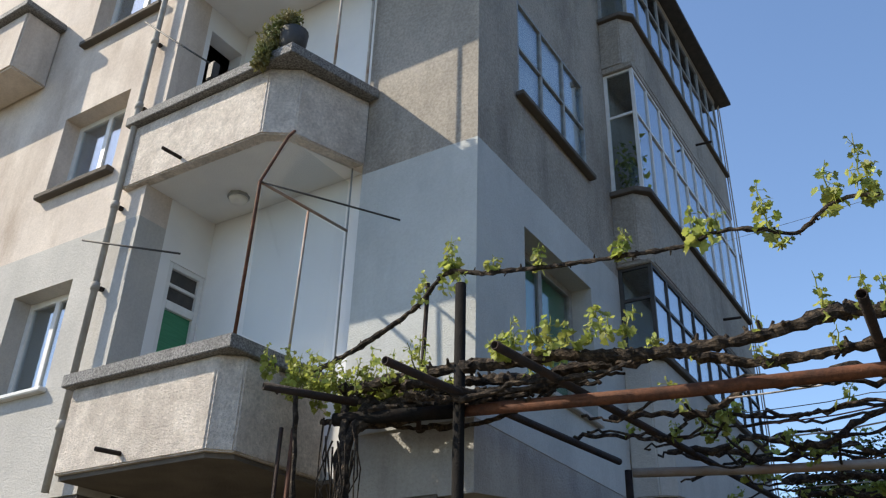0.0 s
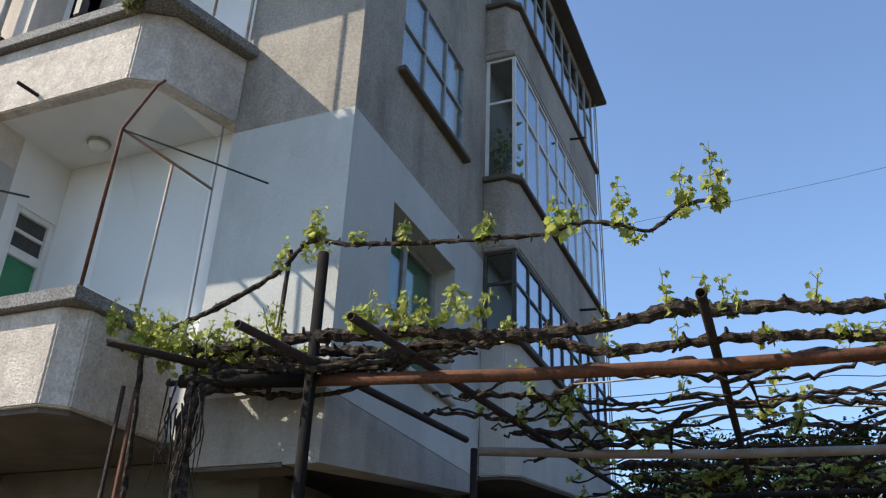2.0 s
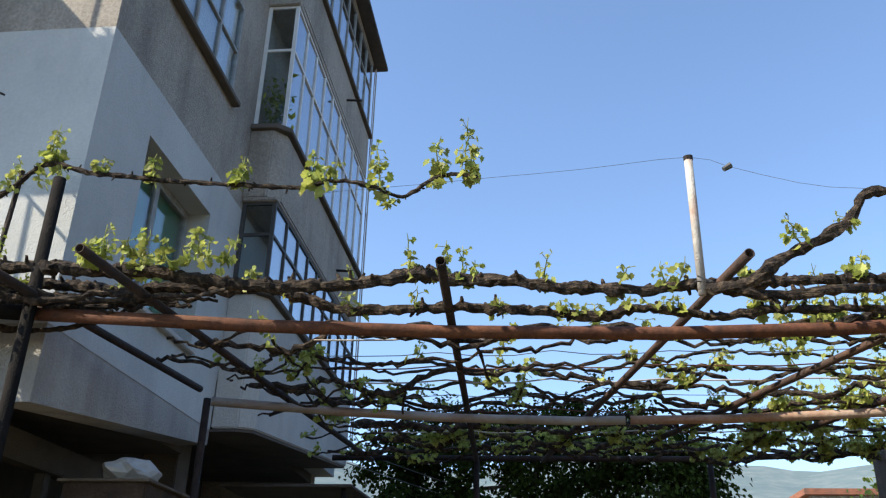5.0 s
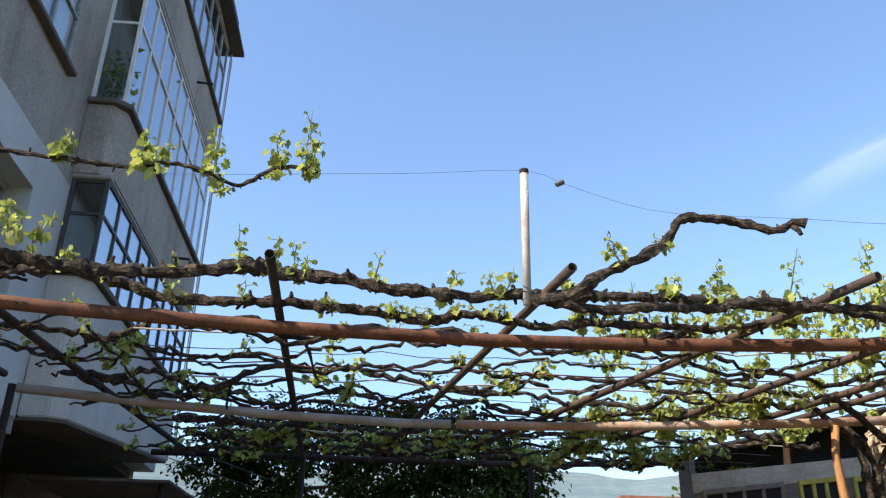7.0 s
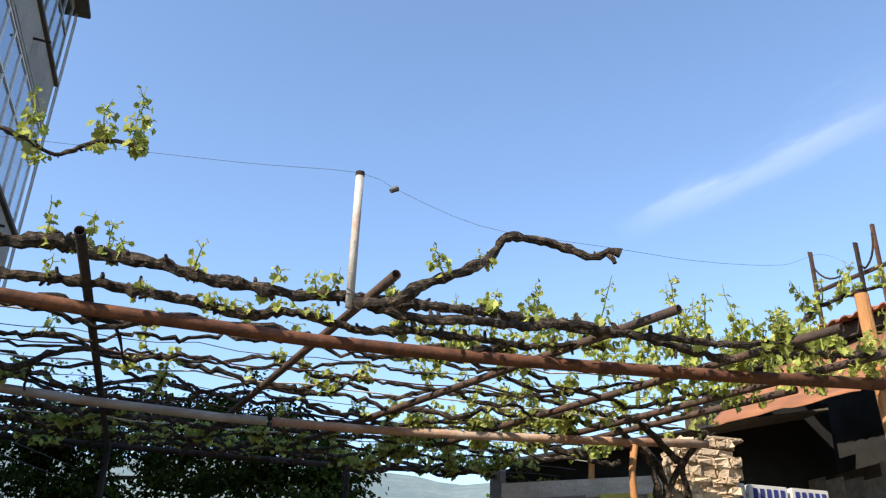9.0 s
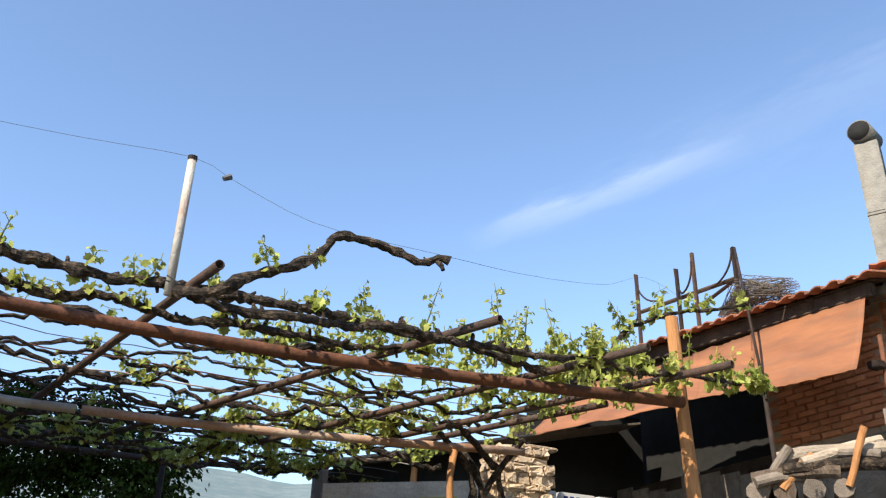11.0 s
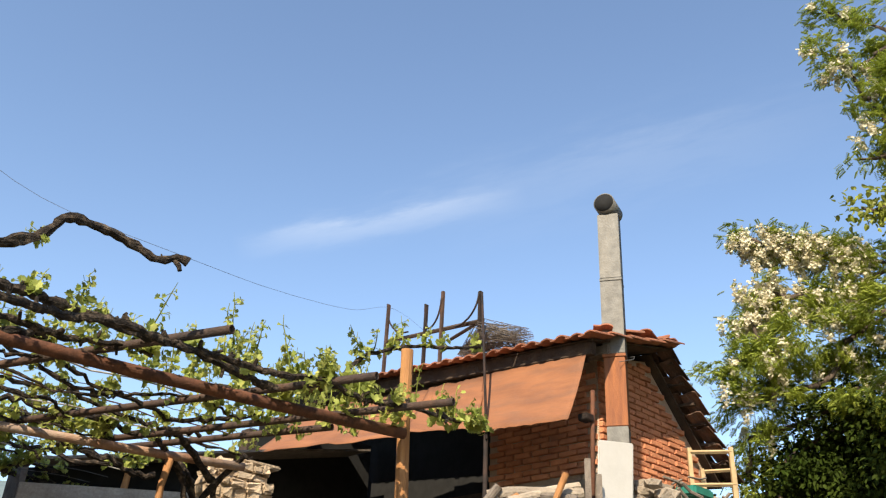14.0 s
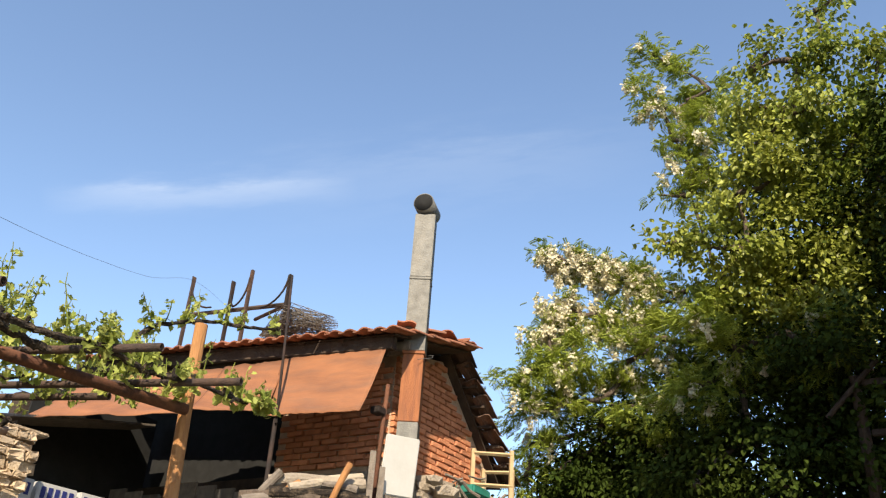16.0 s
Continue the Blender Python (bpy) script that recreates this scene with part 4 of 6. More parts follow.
HIGH = [(-4.30, 4.55, 3.47), (-4.12, 4.8, 3.70), (-3.724, 4.8, 3.828), (-3.327, 4.8, 4.002), (-3.08, 4.8, 4.19), (-2.724, 4.8, 4.128), (-2.253, 4.8, 4.061), (-1.786, 4.8, 4.012), (-1.441, 4.8, 3.986), (-1.239, 4.8, 4.024),
        (-1.008, 4.8, 3.978), (-0.824, 4.8, 3.902), (-0.645, 4.8, 4.017), (-0.50, 4.78, 4.03), (-0.387, 4.77, 4.00)]
CANE1 = [(-3.747, 4.62, 3.42), (-2.91, 4.7, 3.46), (-2.195, 4.75, 3.417), (-1.565, 4.75, 3.335), (-0.916, 4.75, 3.344), (-0.605, 4.75, 3.40), (-0.16, 4.75, 3.32), (0.261, 4.75, 3.28), (0.7, 4.75, 3.275), (1.046, 4.75, 3.30), (1.468, 4.75, 3.31), (2.05, 4.75, 3.30), (2.48, 4.75, 3.27), (3.1, 4.72, 3.22)]
CANE2 = [(-3.6, 4.85, 3.40), (-3.0, 4.95, 3.44), (-2.133, 4.95, 3.41), (-1.421, 4.95, 3.35), (-0.953, 4.95, 3.25), (-0.697, 4.95, 3.262), (-0.263, 4.95, 3.26), (0.1, 4.95, 3.20), (0.5, 4.95, 3.21), (0.8, 4.95, 3.22), (1.3, 4.95, 3.22), (1.8, 4.98, 3.24), (2.4, 5.0, 3.26)]
CANE3 = [(0.86, 4.55, 3.20), (1.2, 4.5, 3.14), (1.473, 4.5, 3.16), (1.777, 4.5, 3.165), (2.1, 4.5, 3.20), (2.45, 4.5, 3.205), (2.83, 4.5, 3.21), (3.25, 4.5, 3.235), (3.7, 4.5, 3.26), (4.2, 4.55, 3.30), (4.6, 4.6, 3.33)]
BRANCH = [(0.80, 4.70, 3.24), (0.93, 4.35, 3.13), (1.071, 4.35, 3.246), (1.248, 4.35, 3.335), (1.431, 4.35, 3.427), (1.50, 4.35, 3.52), (1.557, 4.35, 3.59), (1.72, 4.35, 3.608), (1.917, 4.35, 3.59), (2.04, 4.33, 3.545), (2.12, 4.3, 3.58), (2.17, 4.28, 3.565)]
POSTCANE = [(3.55, 4.62, 3.34), (3.85, 4.95, 3.62), (4.08, 5.05, 3.80), (4.30, 4.95, 3.90), (4.62, 4.85, 3.98), (4.95, 4.75, 4.05)]
bark = bmesh.new()
mains = []
for pts, r0, r1, am, sd in ((HIGH, 0.020, 0.010, 0.022, 1.0), (CANE1, 0.040, 0.020, 0.045, 2.0), (CANE2, 0.036, 0.017, 0.05, 3.0), (CANE3, 0.025, 0.013, 0.045, 4.0), (BRANCH, 0.026, 0.019, 0.018, 5.0), (POSTCANE, 0.018, 0.011, 0.03, 6.0)):
    ln = wander(pts, 0.03, am, sd)
    mains.append(ln)
    cane_tube(bark, ln, r0, r1, 9)
rt = random.Random(3)
for j in range(20):
    near_wall = j < 11
    xa = rt.uniform(-4.15, -3.4) if near_wall else rt.uniform(-4.0, -2.6)
    xb = xa + rt.uniform(.7, 1.5)
    ya = rt.uniform(4.75, 5.03) if near_wall else rt.uniform(4.4, 4.8)
    yb = rt.uniform(4.8, 5.03) if near_wall else rt.uniform(4.6, 5.2)
    za = rt.uniform(3.20, 3.40)
    cane_tube(bark, wander([(xa, ya, za), ((xa * 2 + xb) / 3, min(5.03, (ya + yb) / 2 + rt.uniform(-.1, .1)), za + rt.uniform(-.05, .08)), (xb, yb, rt.uniform(3.22, 3.4))], .035, .06, 40.0 + j), rt.uniform(.014, .028), .010, 8)
tube([(2.10, 4.31, 3.575), (2.14, 4.29, 3.53), (2.145, 4.285, 3.505)], [.015, .014, .012], 7, bark, rough=.2)
for number, ln in enumerate(mains[:5]):
    stub = .5 if number in (0, 4) else 1.0
    for k in range(int(len(ln) * 0.34)):
        p = random.choice(ln)
        d = (some_way(1.3) + Vector((0, 0, .35))).normalized()
        tube([p, p + d * stub * random.uniform(.03, .05), p + d * stub * random.uniform(.05, .08) + some_way() * .01], [.014 * stub, .012 * stub, .008 * stub], 6, bark)
part("cane", bark, BARK, vine, "thick shaggy canes")
trunk = bmesh.new()
for k in range(4):
    o = [0.028 * math.cos(k * 1.7), 0.028 * math.sin(k * 1.7)]
    cane_tube(trunk, wander([(-3.55 + o[0], 4.50 + o[1], -0.05), (-3.55 - o[0] * .6, 4.48 + o[1], 1.2), (-3.58 + o[0], 4.5 - o[1], 2.4), (-3.62 + o[1], 4.52, 3.0), (-3.72 + 0.16 * k, 4.62 + 0.06 * k, 3.36)], 0.05, 0.018, 8.0 + k), 0.031 - 0.004 * k, 0.024, 8)
cane_tube(trunk, wander([(-3.86, 4.42, 0.0), (-3.82, 4.4, 1.5), (-3.9, 4.4, 2.6), (-3.96, 4.4, 3.36)], .07, .03, 31.0), .022, .015, 7)
for k in range(14):
    p = Vector((-3.62 + random.uniform(-.12, .12), 4.48 + random.uniform(-.08, .08), 3.2 - random.uniform(0, 0.3)))
    tube([p, p + Vector((random.uniform(-.08, .08), random.uniform(-.05, .05), -0.25)), p + Vector((random.uniform(-.12, .12), random.uniform(-.08, .08), -0.55))], [0.007, 0.005, 0.002], 5, trunk)
part("trunk", trunk, BARK, vine, "twisted trunk of several stems")
spurs = bmesh.new()
lv = Leaves()
# shoots of the high cane
for x, h, n, s in ((-3.26, .16, 9, .09), (-3.08, .20, 12, .10), (-3.02, .10, 7, .09), (-2.72, .10, 6, .085), (-2.40, .12, 8, .09), (-1.84, .13, 9, .095), (-1.78, .1, 6, .09), (-1.36, .18, 12, .115), (-1.25, .1, 6, .1), (-0.98, .22, 9, .115), (-0.66, .22, 9, .105), (-0.60, .08, 5, .09), (-0.45, .30, 13, .105), (-0.42, .16, 7, .09)):
    p = min(mains[0], key=lambda q: abs(q.x - x))
    shoot(lv, spurs, p, h * 1.4, int(n * 1.3), s * 1.02, 0.13)
for x in (-3.1, -2.98, -0.9):
    p = min(mains[0], key=lambda q: abs(q.x - x))
    shoot(lv, spurs, p - Vector((0, 0, 0.12)), 0.12, 6, 0.085)
# clumps at the head of the trunk and along the thick canes
for i in range(18):
    shoot(lv, spurs, (random.uniform(-4.17, -3.8), random.uniform(4.25, 4.7), 3.4 + random.uniform(0, .2)), random.uniform(.08, .2), random.randint(5, 7), random.uniform(.06, .085))
for i in range(26):
    shoot(lv, spurs, (random.uniform(-4.0, -3.0), random.uniform(4.75, 5.0), 3.30 + random.uniform(0, .1)), random.uniform(.05, .16), random.randint(4, 7), random.uniform(.07, .09), 0.4)
for i in range(44):
    shoot(lv, spurs, (random.uniform(-4.1, -3.0), random.uniform(4.4, 4.8), 3.36 + random.uniform(0, .08)), random.uniform(.06, .22), random.randint(4, 7), random.uniform(.06, .085))
for x, k in ((-2.56, .75), (-2.45, .9), (-2.26, .8), (-2.12, .7), (-1.95, .9), (-1.84, .95)):
    for j in range(2):
        shoot(lv, spurs, (x + random.uniform(-.09, .09), 4.6 + random.uniform(-.12, .12), 3.44), random.uniform(.12, .26) * k, 7, .105)
for x, h, n in ((-0.74, .24, 7), (-0.56, .20, 9), (-0.47, .22, 8), (-0.42, .14, 8), (-0.02, .16, 7), (0.36, .14, 7), (0.62, .15, 8), (0.70, .2, 8), (1.0, .14, 8), (-1.1, .12, 6), (1.62, .2, 8), (1.55, .1, 5), (1.9, .12, 6)):
    p = min(mains[1], key=lambda q: abs(q.x - x))
    shoot(lv, spurs, p, h, n, .09, 0.2)
for i in range(26):
    p = random.choice(mains[2])
    shoot(lv, spurs, p, random.uniform(.06, .14), random.randint(4, 7), .085, 0.5)
shoot(lv, spurs, (1.2, 4.35, 3.32), 0.17, 9, .085)
shoot(lv, spurs, (1.44, 4.35, 3.42), 0.06, 5, .07)
for i in range(22):
    p = random.choice(mains[5] + mains[3][len(mains[3]) // 2:])
    shoot(lv, spurs, p, random.uniform(.10, .26), random.randint(6, 10), .10, 0.3)
for i in range(9):
    shoot(lv, spurs, (random.uniform(4.5, 4.95), random.uniform(4.5, 4.8), 3.36), random.uniform(.08, .2), 9, .10, 0.6)
for i in range(100):
    x = 1.35 + 2.85 * random.random() ** .8
    shoot(lv, spurs, (x, random.uniform(4.5, 5.7), 3.24 + random.uniform(0, .08)), random.uniform(.12, .36), random.randint(7, 11), .085, 0.2)
part("shoot", spurs, LEAF, vine, "green young shoots", kind="stuff")
lv.done("foliage", LEAF, vine, "fresh light-green vine leaves")

vine2 = thing("grapevine", (3.3, 7.4, 1.2), "spreading grapevine woven through the pergola's wires", "grapevine", "vines on the pergola")
bark = bmesh.new()
spurs, lv = bmesh.new(), Leaves()
rnd = random.Random(11)
weave = []
for j in range(17):
    y = 5.38 + 0.235 * j
    x0, x1 = (-2.75 if y < 7.6 else -2.35) + rnd.uniform(0, .7), 4.15 - rnd.uniform(0, .9)
    pts, x = [], x0
    while x < x1:
        pts.append((x, y + rnd.uniform(-.13, .13), 3.30 + rnd.uniform(-.07, .07)))
        x += rnd.uniform(0.35, 0.7)
    if len(pts) < 3:
        continue
    ln = wander(pts, 0.05, 0.11, 20.0 + j)
    weave.append(ln)
    cane_tube(bark, ln if j % 2 else ln[::-1], rnd.uniform(.015, .030), .008, 7)
for j in range(26):
    x, y = rnd.uniform(-2.2, 3.4), rnd.uniform(5.3, 8.6)
    dx, dy = rnd.uniform(-.5, .5), rnd.uniform(.4, 1.1)
    ln = wander([(x, y, 3.30), (x + dx * .5, y + dy * .5, 3.26 + rnd.uniform(-.08, .05)), (x + dx, y + dy, 3.32)], 0.07, 0.035, 60.0 + j)
    cane_tube(bark, ln, .011, .005, 6)
    weave.append(ln)
for pts in ([(3.84, 6.9, 1.2), (3.80, 6.92, 2.5), (3.75, 6.9, 3.0), (3.4, 6.8, 3.3)], [(4.15, 6.95, 1.2), (4.08, 6.9, 2.85), (3.88, 6.8, 3.12), (3.4, 6.5, 3.3)], [(3.9, 6.98, 1.2), (3.86, 6.95, 2.6), (3.98, 6.9, 3.0), (4.1, 6.6, 3.28)], [(3.74, 6.95, 1.2), (3.90, 6.95, 2.7), (3.70, 6.93, 3.16), (3.5, 7.2, 3.3)]):
    cane_tube(bark, wander(pts, .07, .05, 90.0 + pts[0][0]), .04, .022, 8)
part("cane", bark, BARK, vine2, "dark twisting canes")
for i in range(1050):
    ln = rnd.choice(weave)
    p = rnd.choice(ln)
    dense = p.x > 1.3 + .25 * (p.y - 6) or p.y > 8.2
    if not dense and rnd.random() < 0.84:
        continue
    shoot(lv, spurs, p, random.uniform(.05, .18), random.randint(4, 8), .085, 0.6)
for i in range(75):
    shoot(lv, spurs, (random.uniform(1.9, 4.1), random.uniform(5.6, 7.9), 3.28 + random.uniform(0, .06)), random.uniform(.06, .2), random.randint(4, 8), .085, 0.5)
part("shoot", spurs, LEAF, vine2, "green young shoots", kind="stuff")
lv.done("foliage", LEAF, vine2, "fresh light-green vine leaves")

canopy = thing("porch_canopy", (-2.2, 10.6, 2.9), "small weathered sheet canopy below the glazed balconies", "canopy")
part("sheet", slab([(-3.4, 9.4), (-2.0, 9.4), (-1.9, 11.4), (-3.4, 11.4)], 3.02, 3.05, .005), CONCRETE, canopy)
part("post", tube([(-2.1, 9.5, 0), (-2.1, 9.5, 3.02)], .03, 8), RUST_DARK, canopy, smooth=True)
part("post", tube([(-2.0, 11.3, 0), (-2.0, 11.3, 3.02)], .03, 8), RUST_DARK, canopy, smooth=True)
cable = thing("overhead_cable", (-2.6, 11.5, 3.7), "dark cables slung from the flats", "cable")
for k, z in enumerate((3.75, 3.95, 4.3)):
    part("cable", tube([(-2.62, 11.9, z), (-1.0, 15, z - .12), (3, 24, z + .2)], .007, 5), WIRE, cable)

# ---- brick shed ----
XS, YG = 7.45, 5.42                     # front wall, gable wall
RIDGE, EAVE = (8.40, 5.22), (6.90, 4.87)
shed = thing("brick_shed", (8.5, 7.5, 1.3), "old red brick shed with a worn clay tile roof", "shed")
GX1 = 9.55


def rise(y):
    """The old roof climbs a little towards its far end."""
    return (y - 5.25) * .08


def roof_z(x):
    (xe, ze), (xr, zr) = EAVE, RIDGE
    return ze + (x - xe) * (zr - ze) / (xr - xe) if x < xr else zr - (x - xr) * 0.93


def gable():
    bm = bmesh.new()
    pts = [(XS + .02, 1.2), (GX1, 1.2), (GX1, roof_z(GX1) - .1), (RIDGE[0], RIDGE[1] - .12), (XS + .02, roof_z(XS) - .1)]
    a = [bm.verts.new((x, YG + 0.02, z)) for x, z in pts]
    b = [bm.verts.new((x, YG + 0.25, z)) for x, z in pts]
    bm.faces.new(a), bm.faces.new(b[::-1])
    for i in range(5):
        j = (i + 1) % 5
        bm.faces.new((a[i], b[i], b[j], a[j]))
    return bm


part("wall", gable(), MORTAR, shed, "brick gable wall with pale mortar")
part("wall", wall("x", XS + 0.02, 0.23, YG + 0.26, 6.95, 1.2, 4.86), MORTAR, shed, "brick front wall under the awning")
part("wall", wall("y", 10.4, 0.2, 6.4, GX1, 1.2, 4.7), WOOD_DARK, shed)
for k in range(11):
    part("board", box((7.25 + .006 * (k % 3), 7.0 + k * .3, 1.2), (7.28 + .006 * (k % 3), 7.29 + k * .3, 3.45 + .05 * (k % 4)), .004), WOOD_GREY, shed, "")
part("wall", wall("x", GX1, -0.2, YG + 0.26, 10.4, 1.2, 3.8), MORTAR, shed)
part("foundation", box((XS - 0.06, YG - 0.06, 1.15), (GX1 + 0.05, YG + 0.018, 3.66), 0.02), STONE, shed, "rough rendered stone footing")
# inner walls coloured black and dark brown to paint the shed's inner shade
part("inner_wall", box((7.9, 6.96, 1.2), (7.95, 10.39, 5.0)), SHADE_BLACK, shed, "black sheet standing for shade inside the open shed")
part("inner_wall", box((7.7, 6.96, 1.2), (7.76, 10.38, 3.72), .02), WOOD_DARK, shed, "low wall inside the open shed, coloured dark for shade")
part("foundation", box((XS - 0.06, YG + 0.0185, 1.15), (XS + 0.018, 6.94, 3.60), 0.02), STONE, shed, "rough rendered stone footing")
part("rafter_plate", box((6.95, 5.12, 4.70), (7.03, 10.3, 4.84), 0.01), WOOD_DARK, shed, "weathered dark eaves board")
part("fascia_board", box((7.045, 5.24, 4.66), (7.075, 10.3, 4.93), .004), WOOD_DARK, shed, "dark fascia board behind the awning")
part("rafter_plate", box((7.2, 5.1, 4.78), (7.34, 10.3, 4.88), 0.01), WOOD_GREY, shed)
for k in range(9):
    y = 5.80 + k * 0.55
    m = Matrix.Translation((6.95, y, EAVE[1] - .06)) @ Euler((0, -math.atan2(RIDGE[1] - EAVE[1], RIDGE[0] - EAVE[0]), 0)).to_matrix().to_4x4()
    part("rafter", box((0.0, -.04, -.05), (1.66, .04, .04), m=m), WOOD_DARK, shed)
    m = Matrix.Translation((RIDGE[0], y + .001, RIDGE[1] - .07)) @ Euler((0, math.atan(0.93), 0)).to_matrix().to_4x4()
    part("rafter", box((0.0, -.035, -.05), (1.85, .035, .03), m=m), WOOD_DARK, shed)
for k in range(8):
    x = RIDGE[0] + 0.12 + k * 0.2
    part("batten", box((x, 5.16, roof_z(x) - .055), (x + .05, 10.35, roof_z(x) - .025)), WOOD_DARK, shed)
part("back_boarding", box((0, 5.34, -.05), (1.85, 10.35, -.03), m=Matrix.Translation((RIDGE[0], 0, RIDGE[1] - .03)) @ Euler((0, math.atan(0.93), 0)).to_matrix().to_4x4()), WOOD_DARK, shed)
part("roof_boarding", slab([(6.95, 5.1), (RIDGE[0], 5.1), (RIDGE[0], 10.35), (6.95, 10.35)], 0, .02), WOOD_DARK, shed)
bpy.data.objects["roof_boarding"].data.transform(Matrix(((1, 0, 0, 0), (0, 1, 0, 0), ((RIDGE[1] - EAVE[1]) / (RIDGE[0] - EAVE[0]), 0, 1, EAVE[1] - .035 - 6.93 * (RIDGE[1] - EAVE[1]) / (RIDGE[0] - EAVE[0])), (0, 0, 0, 1))))

for ob in shed.children:
    if ob.name.split(".")[0] in ("rafter_plate", "fascia_board", "rafter", "batten", "back_boarding", "roof_boarding"):
        for v in ob.data.vertices:
            v.co.z += rise(v.co.y)

# rusted sheet awning hung in front
def sheet(top0, top1, low0, low1, seed):
    """A thin buckled sheet hung between a top edge and a lower edge."""
    bm = bmesh.new()
    n, m = 18, 9
    g = []
    for i in range(n + 1):
        u = i / n
        row = []
        for k in range(m + 1):
            v = k / m
            p = Vector(top0).lerp(Vector(top1), u).lerp(Vector(low0).lerp(Vector(low1), u), v)
            p.z += 0.03 * noise.noise(Vector((u * 5, v * 2, seed))) + 0.014 * noise.noise(Vector((u * 14, v * 5, seed + 3))) - 0.05 * math.sin(v * math.pi)
            p.x += 0.02 * v * noise.noise(Vector((u * 9, seed, 1)))
            row.append(bm.verts.new(p))
        g.append(row)
    for i in range(n):
        for k in range(m):
            bm.faces.new((g[i][k], g[i + 1][k], g[i + 1][k + 1], g[i][k + 1]))
    bmesh.ops.recalc_face_normals(bm, faces=bm.faces)
    bmesh.ops.solidify(bm, geom=bm.faces[:], thickness=0.006)
    return bm


awning = thing("sheet_metal_awning", (6.6, 7.0, 4.3), "rusted sheet-metal awning hung below the shed's eaves", "awning")
part("sheet", sheet((7.0, 5.21, 4.775), (6.98, 6.62, 4.80), (6.46, 5.06, 3.885), (6.24, 6.02, 3.875), 1.0), SHEET, awning, "rust-orange sheet", True)
part("sheet", sheet((6.97, 6.57, 4.775), (6.93, 7.45, 4.80), (6.20, 5.98, 3.90), (5.93, 6.76, 3.92), 2.0), SHEET, awning, "rust-orange sheet", True)
part("sheet", sheet((6.92, 7.40, 4.765), (6.55, 9.4, 4.80), (5.91, 6.80, 3.875), (5.60, 8.90, 3.975), 3.0), SHEET, awning, "rust-orange sheet", True)
part("rod", tube([(6.28, 5.90, 3.80), (6.62, 6.28, 4.80), (6.985, 6.69, 5.84)], 0.014, 8), RUST_DARK, awning, "", True)
part("post", tube([(6.35, 5.95, 1.2), (6.3, 5.93, 3.86)], 0.022, 8), RUST_DARK, awning, "", True)
part("post", tube([(6.95, 5.22, 1.2), (7.02, 5.20, 3.8), (7.05, 5.2, 4.35)], 0.022, 8), RUST, awning, "rusty stake", True)
part("bracket", box((6.9, 5.17, 4.02), (7.02, 5.28, 4.09), 0.008), RUST_DARK, awning)

# flue pipe
flue = thing("flue_pipe", (7.38, 5.1, 1.3), "tall square galvanised flue with a rusty lower part", "chimney flue")
FT = pose(7.36, 5.125, 0, 0, 0, 28)
w = 0.105
part("duct", box((-w, -w, 1.2), (w, w, 4.02), 0.006, FT), ZINC, flue, "grey lower duct")
part("duct", box((-w * 1.02, -w * 1.02, 4.021), (w * 1.02, w * 1.02, 4.74), 0.006, FT), FLUE_RUST, flue, "rust-streaked middle duct")
part("collar", box((-w * 1.12, -w * 1.12, 4.741), (w * 1.12, w * 1.12, 4.775), 0.004, FT), FLUE_RUST, flue)
w = 0.113
part("duct", box((-w, -w, 4.776), (w, w, 5.6), 0.006, FT), ZINC, flue, "galvanised upper duct")
part("collar", box((-w * 1.03, -w * 1.03, 5.601), (w * 1.03, w * 1.03, 5.63), 0.003, FT), ZINC, flue)
part("duct", box((-w, -w, 5.631), (w, w, 6.42), 0.006, FT), ZINC, flue, "galvanised upper duct")
d = Vector((-0.95, -0.31, 0))
hood = bmesh.new()
o = Vector((7.36, 5.13, 6.55))
tube([o - d * 0.18, o + d * 0.15], 0.118, 22, hood)
part("hood", hood, ZINC, flue, "half-round hood", True)
# black disc on the closed hood end paints its hollow
part("bore", tube([o + d * 0.05, o + d * 0.154], 0.108, 22), SHADE_BLACK, flue, "black disc standing for the dark opening", True)
part("tie_wire", tube([(7.24, 5.0, 4.66), (7.4, 4.93, 4.72), (7.52, 5.0, 4.8), (7.55, 5.42, 4.86)], 0.004, 5), WIRE, flue)

# frame with four horns standing on the roof, and a bundle of prunings
horns = thing("iron_frame", (7.1, 7.5, 5.0), "old wooden frame with curved iron bands on the roof", "frame")
for y, z, mat in ((8.40, 6.17, RUST_MID), (7.66, 5.96, RUST_DARK), (7.37, 6.06, RUST_MID), (6.73, 5.87, RUST_DARK)):
    part("upright", box((7.0 - .022, y - .02, 5.0), (7.0 + .022, y + .02, z), 0.006), mat, horns)
part("rail", tube([(7.03, 8.45, 5.66), (7.03, 6.7, 5.50)], 0.026, 6), WOOD_DARK, horns)
part("rail", tube([(7.3, 7.5, 5.55), (7.05, 6.72, 5.52)], 0.022, 6), WOOD_DARK, horns)
for ya, yb, za, zb in ((8.40, 7.95, 6.17, 5.66), (7.66, 7.55, 5.96, 5.6), (7.37, 7.58, 5.95, 5.6), (6.73, 7.1, 5.85, 5.5)):
    part("band", tube([(6.975, ya + (yb - ya) * (1 - math.cos(t)) , za + (zb - za) * math.sin(t)) for t in [k * math.pi / 16 for k in range(9)]], 0.012, 6), RUST_DARK, horns, "", True)
brush = thing("brushwood_bundle", (7.05, 6.45, 5.0), "tangled bundle of dry vine prunings on the roof edge", "brushwood")
bm = bmesh.new()
